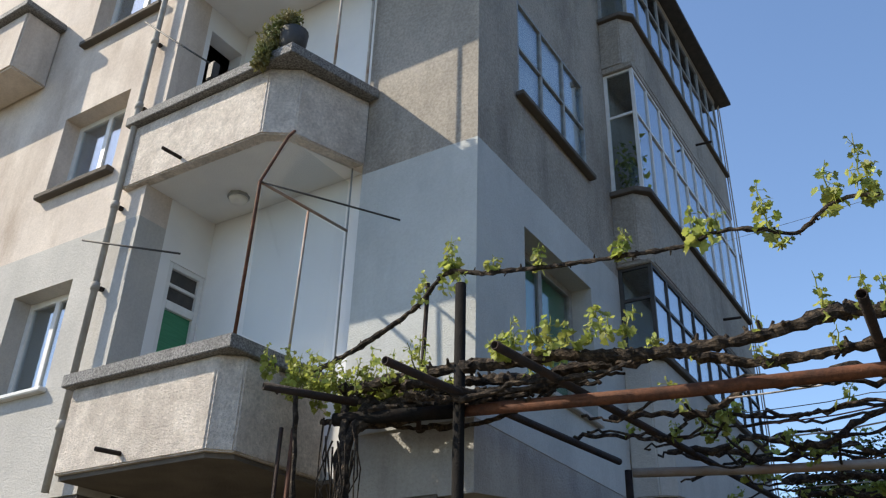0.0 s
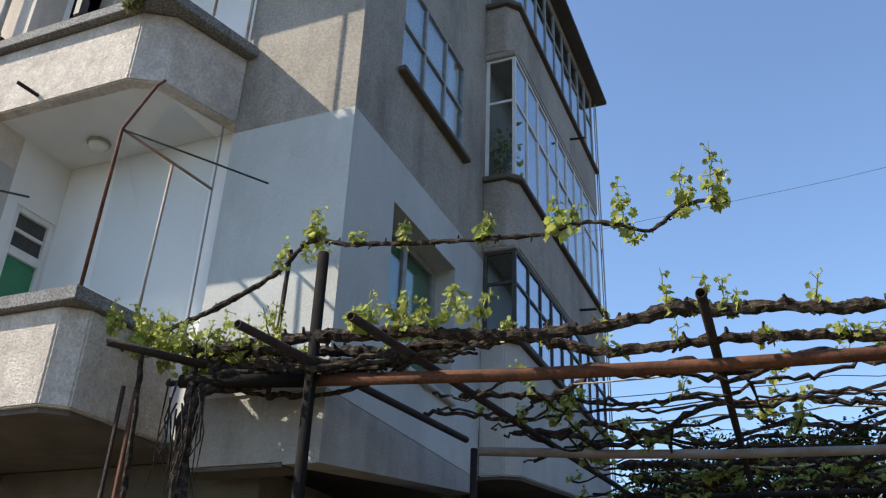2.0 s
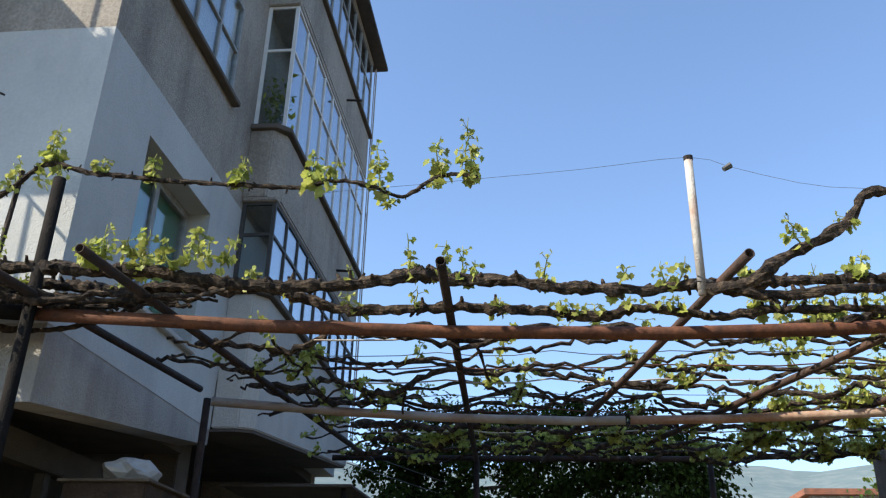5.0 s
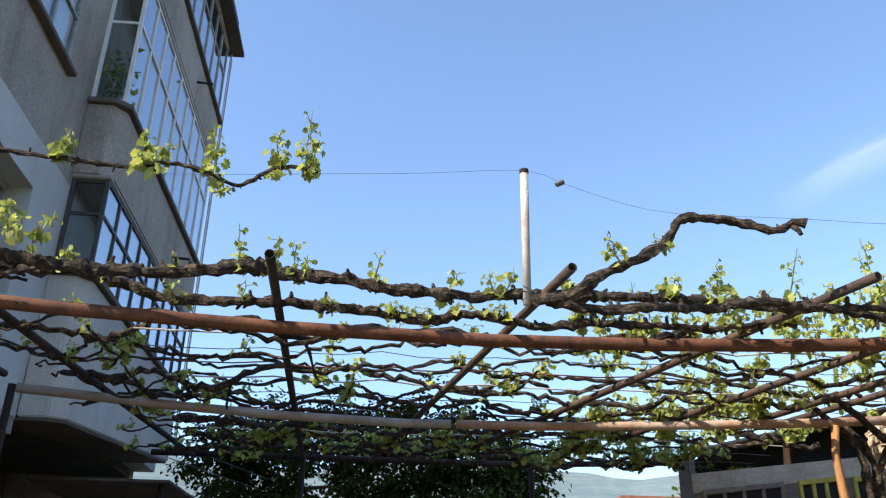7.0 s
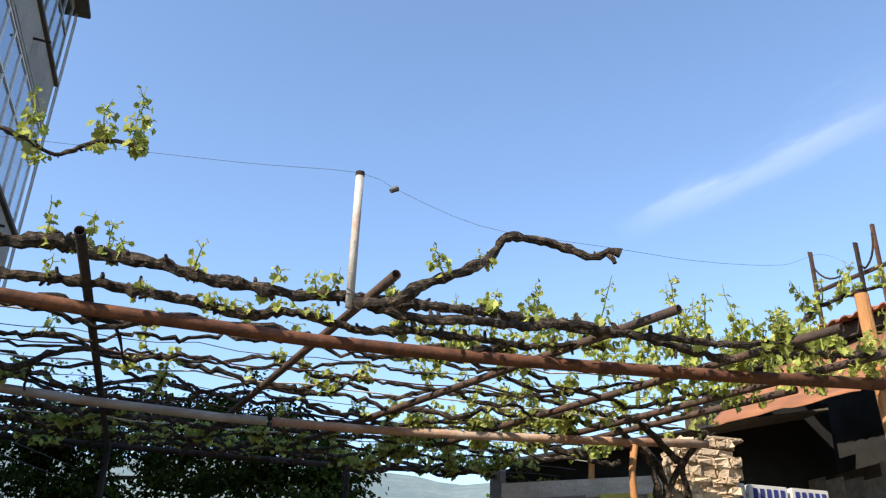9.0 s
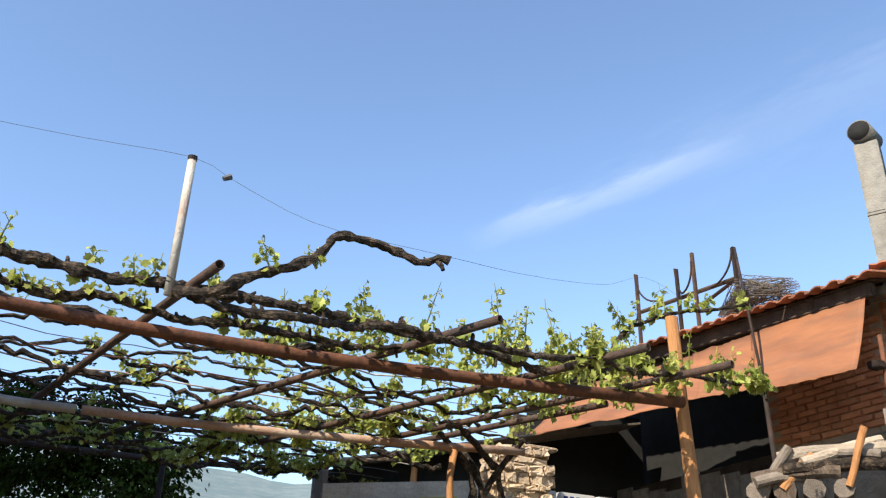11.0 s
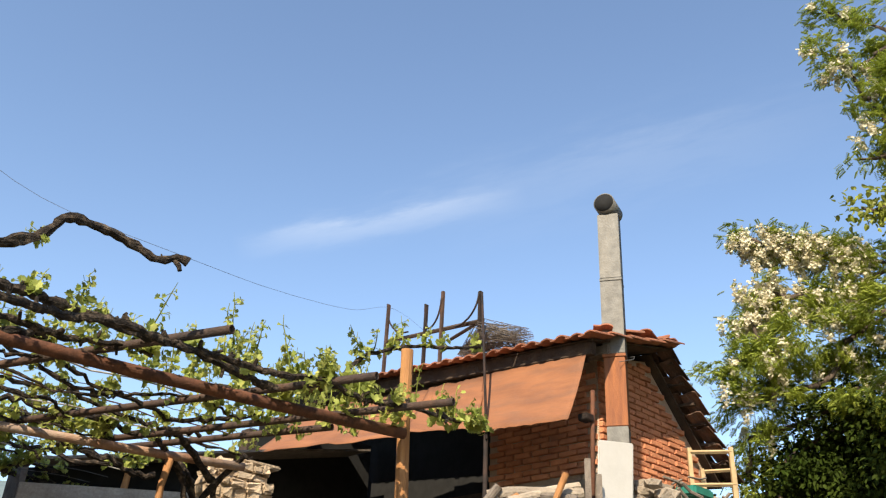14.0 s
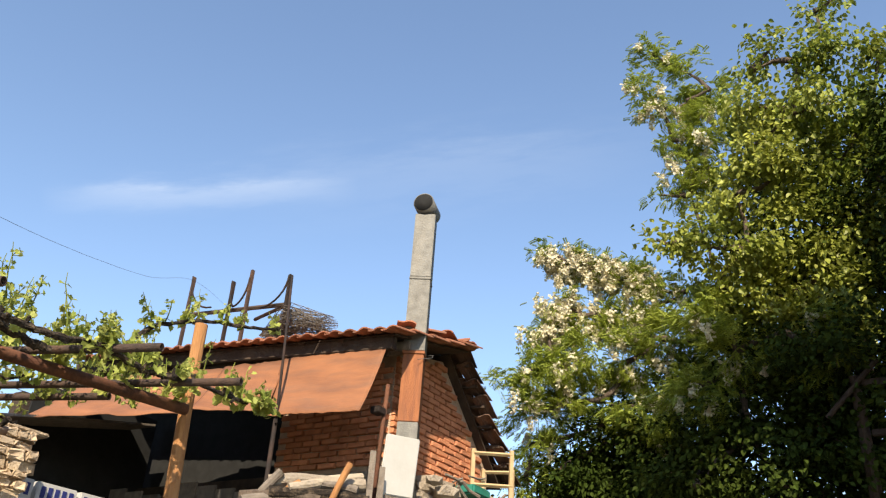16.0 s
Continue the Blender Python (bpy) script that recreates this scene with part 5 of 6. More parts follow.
for i in range(150):
    a, b = Vector((7.05, 6.98, 5.14)) + some_way() * .10, Vector((7.08, 6.12, 5.16)) + some_way() * .11
    c = (a + b) / 2 + some_way() * .17 + Vector((0, .12, .14))
    tube([a, c, b], [.0045, .004, .002], 4, bm)
part("twig", bm, WOOD_GREY, brush, kind="stuff")

# firewood, board, stakes and frame beside the wall
LOGS = (((6.15, 5.75, 3.22), (6.75, 5.12, 3.27), .06, STONE, "pale birch log lying on the woodpile"), ((6.1, 5.68, 3.10), (6.72, 5.05, 3.12), .055, BARK, "dark log lying on the woodpile"),
        ((6.02, 5.85, 2.9), (6.16, 5.62, 3.30), .04, WOOD_GREY, "split grey log leaning on the woodpile"), ((5.9, 5.8, 3.0), (6.25, 5.6, 3.05), .045, WOOD_GREY, "split grey log leaning on the woodpile"),
        ((6.1, 5.7, 2.95), (6.3, 5.5, 3.22), .04, WOOD, "split brown log leaning on the woodpile"), ((6.2, 5.55, 3.16), (6.8, 5.2, 3.36), .045, STONE, "pale birch log lying on the woodpile"),
        ((6.3, 5.72, 3.26), (6.62, 5.1, 3.20), .04, WOOD_GREY, "split grey log lying on the woodpile"), ((6.42, 5.3, 2.95), (6.5, 5.12, 3.42), .03, WOOD, "split brown log leaning on the woodpile"), ((5.98, 5.9, 3.05), (6.4, 5.35, 3.08), .06, TRUNK, "brown log lying on the woodpile"))
for i, (a, b, r, mat, lab) in enumerate(LOGS):
    lg = thing("log", tuple((Vector(a) + Vector(b)) / 2), lab, "log", "firewood")
    part("wood", tube(wander([a, ((a[0] + b[0]) / 2, (a[1] + b[1]) / 2, (a[2] + b[2]) / 2 + .02), b], .1, .02, i * 3.0), r, 10, rough=.08), mat, lg, smooth=False)
pile = thing("woodpile", (6.4, 5.4, 1.3), "stacked firewood logs beside the shed", "woodpile")
rp = random.Random(4)
for k in range(9):
    for j in range(4):
        z, c = 1.42 + k * .19, 0.2 * j + (k % 2) * .1
        a = Vector((5.95 + c * .75, 5.85 - c * .85, z))
        dd = Vector((.62, .52, 0)) * .55
        part("log", tube([a, a + dd], rp.uniform(.08, .1), 9, rough=.1), rp.choice((BARK, WOOD_GREY, TRUNK)), pile)
board = thing("white_board", (7.06, 4.98, 3.3), "white rounded plastic board leaning against the flue", "board")
BT = pose(7.02, 4.95, 3.55, 8, 0, -32)
part("panel", box((-.175, -.012, -.32), (.175, .012, .235), .011, BT), BOARD, board)
part("prop", box((-.14, -.02, -2.2), (.14, .04, -.325), .01, BT), WOOD_GREY, board, "grey planks below the board")
stakes = thing("timber_offcut", (6.75, 5.05, 1.3), "split grey plank standing upright by the stake", "plank")
part("plank", slab([(6.68, 5.05), (6.72, 5.01), (6.735, 5.025), (6.695, 5.065)], 1.2, 3.58, .004), WOOD_GREY, stakes)
part("plank", slab([(6.78, 5.0), (6.815, 4.96), (6.83, 4.975), (6.795, 5.015)], 1.2, 3.45, .004), WOOD_GREY, stakes)
trestle = thing("trestle", (9.0, 4.9, 1.3), "pale raw pine trestle standing beside the gable", "trestle")
for (xa, ya, za), (xb, yb, zb), r in (((8.57, 5.06, 1.2), (8.61, 5.09, 4.10), .03), ((8.82, 4.72, 1.2), (8.86, 4.74, 4.11), .03), ((8.60, 5.07, 4.05), (8.86, 4.73, 4.06), .022), ((8.60, 5.06, 3.70), (8.86, 4.72, 3.71), .022),
                                      ((8.98, 5.16, 1.2), (8.94, 5.14, 3.95), .026), ((9.10, 4.84, 1.2), (9.06, 4.83, 3.95), .026), ((8.95, 5.13, 3.92), (9.06, 4.82, 3.92), .02)):
    part("bar", tube([(xa, ya, za), (xb, yb, zb)], r, 4), WOOD_RAW, trestle)
basket = thing("plastic_crate", (8.6, 4.95, 3.5), "green plastic crate on the rubble", "crate")
part("tub", box((8.25, 4.85, 3.52), (8.62, 5.1, 3.62), .02), PLASTIC_GREEN, basket)
rubble = thing("rubble_heap", (8.2, 5.1, 1.3), "heap of stones and branches against the gable", "rubble")
for k in range(60):
    x, y = random.uniform(7.5, 9.1), random.uniform(4.85, 5.3)
    z = random.uniform(2.9, 3.62) if k < 40 else random.uniform(1.5, 2.9)
    s = random.uniform(.07, .14)
    bm = bmesh.new()
    bmesh.ops.create_icosphere(bm, subdivisions=1, radius=s)
    for v in bm.verts:
        v.co = Vector((v.co.x * 1.3, v.co.y, v.co.z * .7)) * random.uniform(.8, 1.15) + Vector((x, y, z))
    part("stone", bm, STONE, rubble)
part("core", box((7.55, 5.0, 1.2), (9.1, 5.34, 3.4), .05), STONE, rubble)
bm = bmesh.new()
for k in range(22):
    a = Vector((random.uniform(7.6, 9.2), random.uniform(4.85, 5.1), random.uniform(3.4, 3.72)))
    b = a + Vector((random.uniform(-.4, .4), random.uniform(-.1, .1), random.uniform(-.25, .2)))
    tube([a, (a + b) / 2 + some_way() * .03, b], random.uniform(.008, .02), 5, bm)
part("stick", bm, WOOD_GREY, rubble, kind="stuff")

# ---- old lean-to of planks behind the pergola ----
lean = thing("plank_shed", (4.3, 9.2, 1.2), "weathered plank lean-to with a small window", "shed")
# slab is extended beyond the lean-to to keep sun off the inner walls
part("lean_to_roof", slab([(3.2, 8.85), (5.9, 8.75), (7.4, 9.0), (7.4, 9.7), (3.55, 9.7)], 0, .03, .005), WOOD_GREY, lean)
for v in bpy.data.objects["lean_to_roof"].data.vertices:
    v.co.z += 3.38 + (v.co.x - 3.2) * 0.24
def rising(bm):
    """Lets boards climb with the slope of the old sill."""
    for v in bm.verts:
        v.co.z += (v.co.x - 3.2) * .125
    return bm


for k in range(9):
    z0 = 1.40 + k * .2
    part("plank", rising(box((3.2, 9.0 + .004 * (k % 3), z0), (5.35, 9.03 + .004 * (k % 3), z0 + .194), .004)), WOOD_GREY if k < 8 else BOARD_OLD, lean)
for x0, x1, z0, z1, paint, panes in ((3.28, 4.12, 2.55, 3.02, WOOD_GREY, 4), (4.28, 4.72, 2.55, 3.02, PAINT_YELLOW, 3), (4.86, 5.25, 2.55, 3.0, PAINT_YELLOW, 2)):
    win = part("window", rising(box((x0, 8.955, z1 - .05), (x1, 8.998, z1), .004)), paint, lean, "old framed window with dark panes")
    part("window_sill", rising(box((x0, 8.955, z0), (x1, 8.998, z0 + .05), .004)), paint, win)
    for k in range(panes + 1):
        x = x0 + (x1 - .035 - x0) * k / panes
        part("mullion", rising(box((x, 8.958, z0 + .051), (x + .035, 8.996, z1 - .051), .003)), paint, win)
    part("pane", rising(box((x0 + .01, 8.985, z0 + .052), (x1 - .01, 8.993, z1 - .052))), SHADE_BLACK, win, "dark opaque pane")
# black sheet behind the planks paints the lean-to's shaded inside
back_wall = slab([(3.27, 9.40), (5.99, 9.40), (5.99, 9.45), (3.27, 9.45)], 1.2, 3.38)
for v in back_wall.verts:
    if v.co.z > 2:
        v.co.z += (v.co.x - 3.2) * .24 - .004
part("inner_wall", back_wall, SHADE_BLACK, lean, "black sheet standing for shade inside the lean-to")
# added black sheets close the gaps where only shade is
part("inner_wall", box((6.0, 9.49, 3.4), (7.8, 9.52, 4.62)), SHADE_BLACK, lean, "black sheet standing for shade between the sheds")
part("inner_wall", box((5.36, 9.1, 1.2), (5.4, 9.39, 3.7)), SHADE_BLACK, lean)
part("side_wall", box((3.2, 9.06, 1.2), (3.26, 9.39, 3.38)), WOOD_GREY, lean)
part("stud", tube([(4.22, 9.05, 3.1), (4.25, 9.05, 3.6)], [.04, .03], 7, rough=.15), WOOD, lean, "short crooked prop")
pier = thing("ruined_pier", (4.6, 7.1, 1.2), "crumbling stone pier beside the lean-to", "masonry")
rq = random.Random(8)
z = 2.6
while z < 3.33:
    h = rq.uniform(.05, .12)
    x = 4.02 + rq.uniform(0, .05) + .35 * max(0, z - 3.12)
    while x < 4.58:
        w = min(rq.uniform(.07, .17), 4.66 - x)
        bm = box((-w / 2, -.14, -h / 2), (w / 2, .1, h / 2), .014, pose(x + w / 2, 7.12 - .12 * (x - 4.1) + rq.uniform(-.03, .02), z + h / 2, rq.uniform(-3, 3), rq.uniform(-2, 2), -7 + rq.uniform(-4, 4)))
        for v in bm.verts:
            v.co += Vector((rq.gauss(0, 1), rq.gauss(0, 1), rq.gauss(0, 1))) * .010
        part("stone", bm, RUIN, pier)
        x += w + .006
    z += h + .004
part("core", box((4.04, 6.99, 1.2), (4.62, 7.22, 3.2), .05), RUIN, pier)
part("ledge", box((4.34, 7.0, 3.335), (4.74, 7.3, 3.37), .012), RUIN, pier, "flat stone slab on top")
for x, w in ((4.63, .36), (5.03, .41), (5.48, .41)):
    cr = thing("drinks_crate", (x + w / 2, 7.54, 2.85), "white crate with dark blue marks on its side", "crate", "stacked crates")
    part("body", box((x, 7.42, 2.85), (x + w, 7.66, 3.07), .008), BOARD, cr)
    for k in range(5):
        c = x + .06 + (w - .12) * k / 4
        part("mark", box((c - .022, 7.413, 2.93 + .008 * (k % 2)), (c + .022, 7.419, 3.035)), INK, cr)
shelf = thing("shelf", (5.4, 7.55, 2.0), "rough timber shelf under the crates", "shelf")
part("board", box((4.58, 7.38, 2.81), (6.2, 7.7, 2.849), .004), WOOD_GREY, shelf)
for x in (4.72, 6.12):
    part("leg", box((x, 7.5, 1.2), (x + .06, 7.56, 2.809)), WOOD_GREY, shelf)

# ---- junk under the flats' overhang ----
chest = thing("white_appliance", (-4.4, 5.1, 0), "white enamelled cabinet standing under the lower balcony", "appliance")
part("body", box((-4.64, 4.9, 1.0), (-4.2, 5.34, 2.52), .05), BOARD, chest)
part("stand", box((-4.62, 4.92, -.05), (-4.22, 5.32, .998)), CONCRETE, chest)
cupboard = thing("cupboard", (-3.08, 6.8, 0), "dark old wooden cupboard under the overhang", "cupboard")
part("body", box((-3.4, 6.3, 0), (-2.78, 7.3, 2.53), .015), WOOD_DARK, cupboard)
part("top", box((-3.43, 6.27, 2.531), (-2.75, 7.33, 2.55), .004), WOOD_GREY, cupboard)
bag = thing("plastic_bag", (-3.05, 6.7, 2.55), "crumpled pale plastic bag lying on the cupboard", "bag")
bm = bmesh.new()
bmesh.ops.create_icosphere(bm, subdivisions=3, radius=.2)
for v in bm.verts:
    v.co = Vector((v.co.x * .9, v.co.y * 1.5, max(-.1, v.co.z * .55))) * (1 + .25 * noise.noise(v.co * 9)) + Vector((-3.08, 6.7, 2.65))
part("skin", bm, BOARD, bag)

# ---- trees ----
ROUND = [(0.0, -.05), (.30, .12), (.34, .42), (.16, .72), (0, .9), (-.16, .72), (-.34, .42), (-.30, .12)]


def limb(bm, a, b, r0, r1, seed):
    mid = (Vector(a) + Vector(b)) / 2 + some_way() * (Vector(b) - Vector(a)).length * .1
    cane_tube(bm, wander([a, mid, b], .25, .06, seed), r0, r1, 7)


def crown(lv, clumps, per, kind, size, droop=0.3, bloom=None, bloom_rate=0.0):
    for cx, cy, cz, r, *flowering in clumps:
        rate = bloom_rate * (flowering[0] if flowering else 0)
        c = Vector((cx, cy, cz))
        tufts = []
        for i in range(max(5, int((26 if kind == "pinnate" else 20) * (r / .6) ** 2))):
            d = some_way()
            reach = r * (random.random() ** .35) * (0.85 + .5 * noise.noise(Vector((d.x * 2 + cx, d.y * 2 + cy, d.z * 2 + cz))))
            tufts.append((c + d * reach * 1.2, d))
        for i in range(int(per * (r / .6) ** 2)):
            at, d = random.choice(tufts)
            spread = .10 if kind == "pinnate" else .13
            p = at + Vector((random.gauss(0, spread), random.gauss(0, spread), random.gauss(0, spread * .7)))
            out = (d + some_way() * .7 + Vector((0, 0, -droop))).normalized()
            if kind == "pinnate":
                up = (Vector((0, 0, 1)) + some_way() * .5).normalized()
                side = out.cross(up)
                side = side.normalized() if side.length > .01 else Vector((1, 0, 0))
                for k in range(6):
                    q = p + out * (size * 3.0 * (k + 1) / 6) - Vector((0, 0, size * .5 * (k / 6) ** 2))
                    for s in (-1, 1):
                        lv.blade(q, up + side * s * .3, side * s + out * .35, size, size * .28)
            else:
                lv.add(p, out * .5 + some_way() * .5 + Vector((0, 0, .5)), out + Vector((0, 0, -.5)), size * random.uniform(.7, 1.15), ROUND, .2)
            if bloom and random.random() < rate * (1.5 if d.x < 0.2 else .3):
                hang, lean = random.uniform(.12, .24), some_way() * .05
                for k in range(44):
                    u = random.random()
                    wide = .032 * (1.1 - .7 * u)
                    q = p + lean * u + Vector((random.gauss(0, wide), random.gauss(0, wide), -hang * u))
                    bloom.blade(q, some_way(), some_way() + Vector((0, 0, -1)), .05, .027)


BLOOMING = [(10.16, 4.92, 7.32, 0.16, 0.5), (10.27, 4.68, 7.09, 0.22, 0.6), (10.42, 4.33, 7.02, 0.22, 0.7), (10.54, 4.01, 6.82, 0.25, 0.4), (10.21, 4.82, 6.48, 0.21, 0.7), (10.16, 4.91, 6.06, 0.16, 0.6), (10.35, 4.51, 6.32, 0.24, 0.3), (10.67, 3.66, 6.76, 0.22, 0.25), (10.46, 4.23, 6.36, 0.28, 0.2), (10.81, 3.20, 6.65, 0.20, 0.1), (10.59, 3.89, 6.23, 0.30, 0.12)]
ACACIA_LOW = [(9.59, 5.16, 5.25, 0.19, 0), (9.72, 4.91, 5.39, 0.24, 0.045), (9.66, 5.03, 4.83, 0.23, 0.068), (9.83, 4.68, 5.43, 0.29, 0.045), (9.85, 4.65, 4.91, 0.32, 0.054), (10.00, 4.29, 5.59, 0.32, 0.045), (10.18, 3.84, 5.51, 0.35, 0.036), (10.34, 3.37, 5.81, 0.35, 0.023), (10.05, 4.17, 5.00, 0.38, 0.036), (9.98, 5.06, 4.49, 0.23, 0.023), (10.26, 3.60, 4.93, 0.44, 0.023), (10.47, 2.91, 5.79, 0.38, 0.013), (10.44, 3.02, 5.13, 0.44, 0.013), (10.04, 5.16, 4.08, 0.24, 0)]
UPPER = [(9.87, 3.21, 10.03, 0.17, 0.1), (9.83, 3.33, 9.33, 0.16, 0.3), (9.90, 3.10, 9.00, 0.19, 0.4), (9.98, 2.81, 9.70, 0.20, 0.05), (9.99, 2.78, 9.10, 0.23, 0.15), (10.06, 2.48, 9.24, 0.22, 0.05), (9.94, 2.96, 8.46, 0.18, 0.3), (10.02, 2.68, 8.46, 0.24, 0.15), (9.98, 2.80, 7.99, 0.18, 0.12), (9.94, 2.97, 7.67, 0.13, 0), (9.88, 3.18, 7.63, 0.08, 0), (9.98, 2.81, 7.59, 0.12, 0.1), (10.09, 2.38, 8.69, 0.26, 0.05), (10.06, 2.51, 7.94, 0.28, 0.05), (10.00, 2.73, 7.16, 0.20, 0.03)]
BROAD = [(9.29, 1.77, 8.74, 0.17, 0), (9.33, 1.51, 9.03, 0.17, 0), (9.39, 0.97, 9.45, 0.14, 0), (9.40, 0.71, 9.67, 0.15, 0), (9.36, 1.25, 8.73, 0.24, 0), (9.29, 1.76, 8.17, 0.27, 0), (9.39, 0.86, 8.78, 0.24, 0), (9.34, 1.40, 8.00, 0.33, 0), (9.26, 1.94, 7.54, 0.30, 0), (9.39, 0.91, 8.03, 0.36, 0), (9.41, 0.43, 8.62, 0.22, 0), (9.32, 1.55, 7.23, 0.38, 0), (9.22, 2.12, 6.95, 0.27, 0), (9.15, 2.41, 6.31, 0.24, 0), (9.07, 2.74, 6.40, 0.19, 0), (9.00, 2.98, 6.47, 0.12, 0), (9.23, 2.06, 6.27, 0.33, 0)]
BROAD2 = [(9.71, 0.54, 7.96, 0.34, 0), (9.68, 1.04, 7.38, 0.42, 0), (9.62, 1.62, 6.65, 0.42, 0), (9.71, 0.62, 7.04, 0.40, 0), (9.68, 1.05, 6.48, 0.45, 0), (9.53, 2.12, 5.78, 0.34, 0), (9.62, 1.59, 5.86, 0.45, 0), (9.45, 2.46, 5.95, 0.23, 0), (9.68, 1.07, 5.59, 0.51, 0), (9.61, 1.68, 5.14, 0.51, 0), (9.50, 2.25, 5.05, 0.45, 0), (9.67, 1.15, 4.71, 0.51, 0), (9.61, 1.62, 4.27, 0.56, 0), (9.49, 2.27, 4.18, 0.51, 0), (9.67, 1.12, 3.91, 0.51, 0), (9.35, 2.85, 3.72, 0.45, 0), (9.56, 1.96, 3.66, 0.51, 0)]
ACACIA_MID = [(9.40, 2.55, 5.55, 0.30, .02), (9.36, 2.30, 5.12, 0.34, .03), (9.42, 1.80, 5.30, 0.32, .02), (9.45, 1.45, 4.95, 0.30, .02), (9.36, 2.75, 4.80, 0.34, .03)]
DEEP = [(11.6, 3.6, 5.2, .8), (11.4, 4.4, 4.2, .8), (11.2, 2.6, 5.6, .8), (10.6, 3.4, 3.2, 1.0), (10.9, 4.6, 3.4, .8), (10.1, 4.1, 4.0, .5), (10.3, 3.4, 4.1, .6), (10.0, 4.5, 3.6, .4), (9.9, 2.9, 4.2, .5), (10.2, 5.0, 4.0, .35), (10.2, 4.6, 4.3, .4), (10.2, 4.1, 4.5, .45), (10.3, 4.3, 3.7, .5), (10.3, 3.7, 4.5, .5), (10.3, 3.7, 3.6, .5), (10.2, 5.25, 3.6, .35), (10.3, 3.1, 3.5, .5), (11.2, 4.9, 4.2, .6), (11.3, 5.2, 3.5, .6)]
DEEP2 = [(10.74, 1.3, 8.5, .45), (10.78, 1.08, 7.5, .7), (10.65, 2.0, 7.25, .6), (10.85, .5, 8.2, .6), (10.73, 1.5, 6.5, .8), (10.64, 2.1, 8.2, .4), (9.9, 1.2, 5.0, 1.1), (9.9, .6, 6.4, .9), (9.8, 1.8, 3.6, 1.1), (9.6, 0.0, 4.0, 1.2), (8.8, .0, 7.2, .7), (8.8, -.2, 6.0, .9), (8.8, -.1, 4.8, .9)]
# leaf clumps added out of view to block sun from the lower trees
UNSEEN_SHADE = [(5.5, -.5, 7.15, .65), (5.5, -.05, 7.3, .5), (5.3, -1.2, 7.0, .7), (5.2, 1.1, 7.9, .45), (6.2, -1.6, 6.6, .8), (5.4, 1.0, 8.0, .45), (5.7, .0, 7.9, .5), (5.8, -.6, 7.6, .6), (5.8, -1.1, 7.4, .7), (5.5, -.9, 6.4, .6), (5.5, -.45, 6.5, .5), (5.6, -1.4, 6.2, .7), (6.0, -.7, 6.2, .5), (6.2, -1.1, 5.9, .6), (5.4, -.5, 8.3, .6), (5.4, .2, 8.4, .5), (5.3, -1.1, 8.2, .6), (7.2, -1.4, 6.5, .8), (7.6, -1.5, 5.2, .8), (7.6, -1.6, 7.6, .7)]


def tree(loc, label, group_clumps, leaf_mat, per, kind, size, bloom_rate=0.0, r=.16):
    t = thing("tree", loc, label, "tree", "trees round the yard")
    base = Vector(loc)
    wood, lv, bl = bmesh.new(), Leaves(), Leaves()
    fork = base + Vector((0, 0, 1.7))
    cane_tube(wood, wander([base - Vector((0, 0, .1)), base + Vector((.05, -.03, .9)), fork], .2, .05, loc[0]), r, r * .8, 10)
    part("trunk", wood, TRUNK, t, smooth=True)
    limbs = bmesh.new()
    joints = [fork]
    for k, c in enumerate(sorted(group_clumps, key=lambda c: (Vector(c[:3]) - fork).length)):
        near = min(joints, key=lambda j: (j - Vector(c[:3])).length)
        limb(limbs, near, c[:3], r * (.5 if near == fork else .25), .01, k * 2.0)
        joints.append(Vector(c[:3]))
    part("limb", limbs, TRUNK, t, smooth=True, kind="stuff")
    crown(lv, group_clumps, per, kind, size, .3, bl if bloom_rate else None, bloom_rate)
    lv.done("crown", leaf_mat, t)
    if bloom_rate:
        bl.done("blossom", BLOSSOM, t, "hanging creamy white blossom")
    return t


tree((10.7, 4.2, 1.25), "flowering acacia with hanging cream-white blossom", BLOOMING + ACACIA_LOW + ACACIA_MID, LEAF_ACACIA, 1700, "pinnate", .036, .27)
tree((9.9, 2.8, 1.25), "tall slender acacia with sparse white blossom", UPPER, LEAF_ACACIA, 1700, "pinnate", .036, .12, .12)
# one mass split in two: upper leaves coloured as lit, lower as shaded
tree((10.5, 1.5, 1.25), "broad-leaved fruit tree with pale lit foliage", BROAD + BROAD2[:9], LEAF_DARK, 2500, "round", .08)
tree((10.3, 1.9, 1.25), "dense tree with leaf colour darkened for shade", BROAD2[9:] + DEEP + DEEP2, LEAF_DARKENED, 1900, "round", .075)
# added tree, unseen by the camera, that only casts shade
tree((6.3, -1.9, 1.25), "unseen tree added overhead to shade the lower trees", UNSEEN_SHADE, LEAF_DARKENED, 1100, "round", .14)
BACK = [(-2.48, 14.27, 4.33, 0.56), (-1.80, 14.38, 4.46, 0.66), (-0.93, 14.46, 4.60, 0.76), (-0.01, 14.49, 4.45, 0.75), (0.84, 13.47, 4.35, 0.79), (1.69, 13.38, 4.28, 0.70), (2.18, 13.31, 3.86, 0.44), (-2.07, 14.34, 3.75, 0.75), (-1.21, 14.44, 3.79, 0.84),
        (-0.15, 14.49, 3.83, 0.84), (0.85, 13.47, 3.69, 0.78), (1.69, 13.39, 3.62, 0.78), (0.34, 14.49, 4.93, 0.57), (-1.5, 14.4, 3.0, .9), (0.2, 14.2, 2.9, .9), (1.4, 13.4, 2.8, .9)]
tree((-1.3, 14.4, 0.0), "dark leafy tree behind the pergola", BACK[:4] + BACK[7:10] + BACK[12:14], LEAF_DARKENED, 1500, "round", .08)
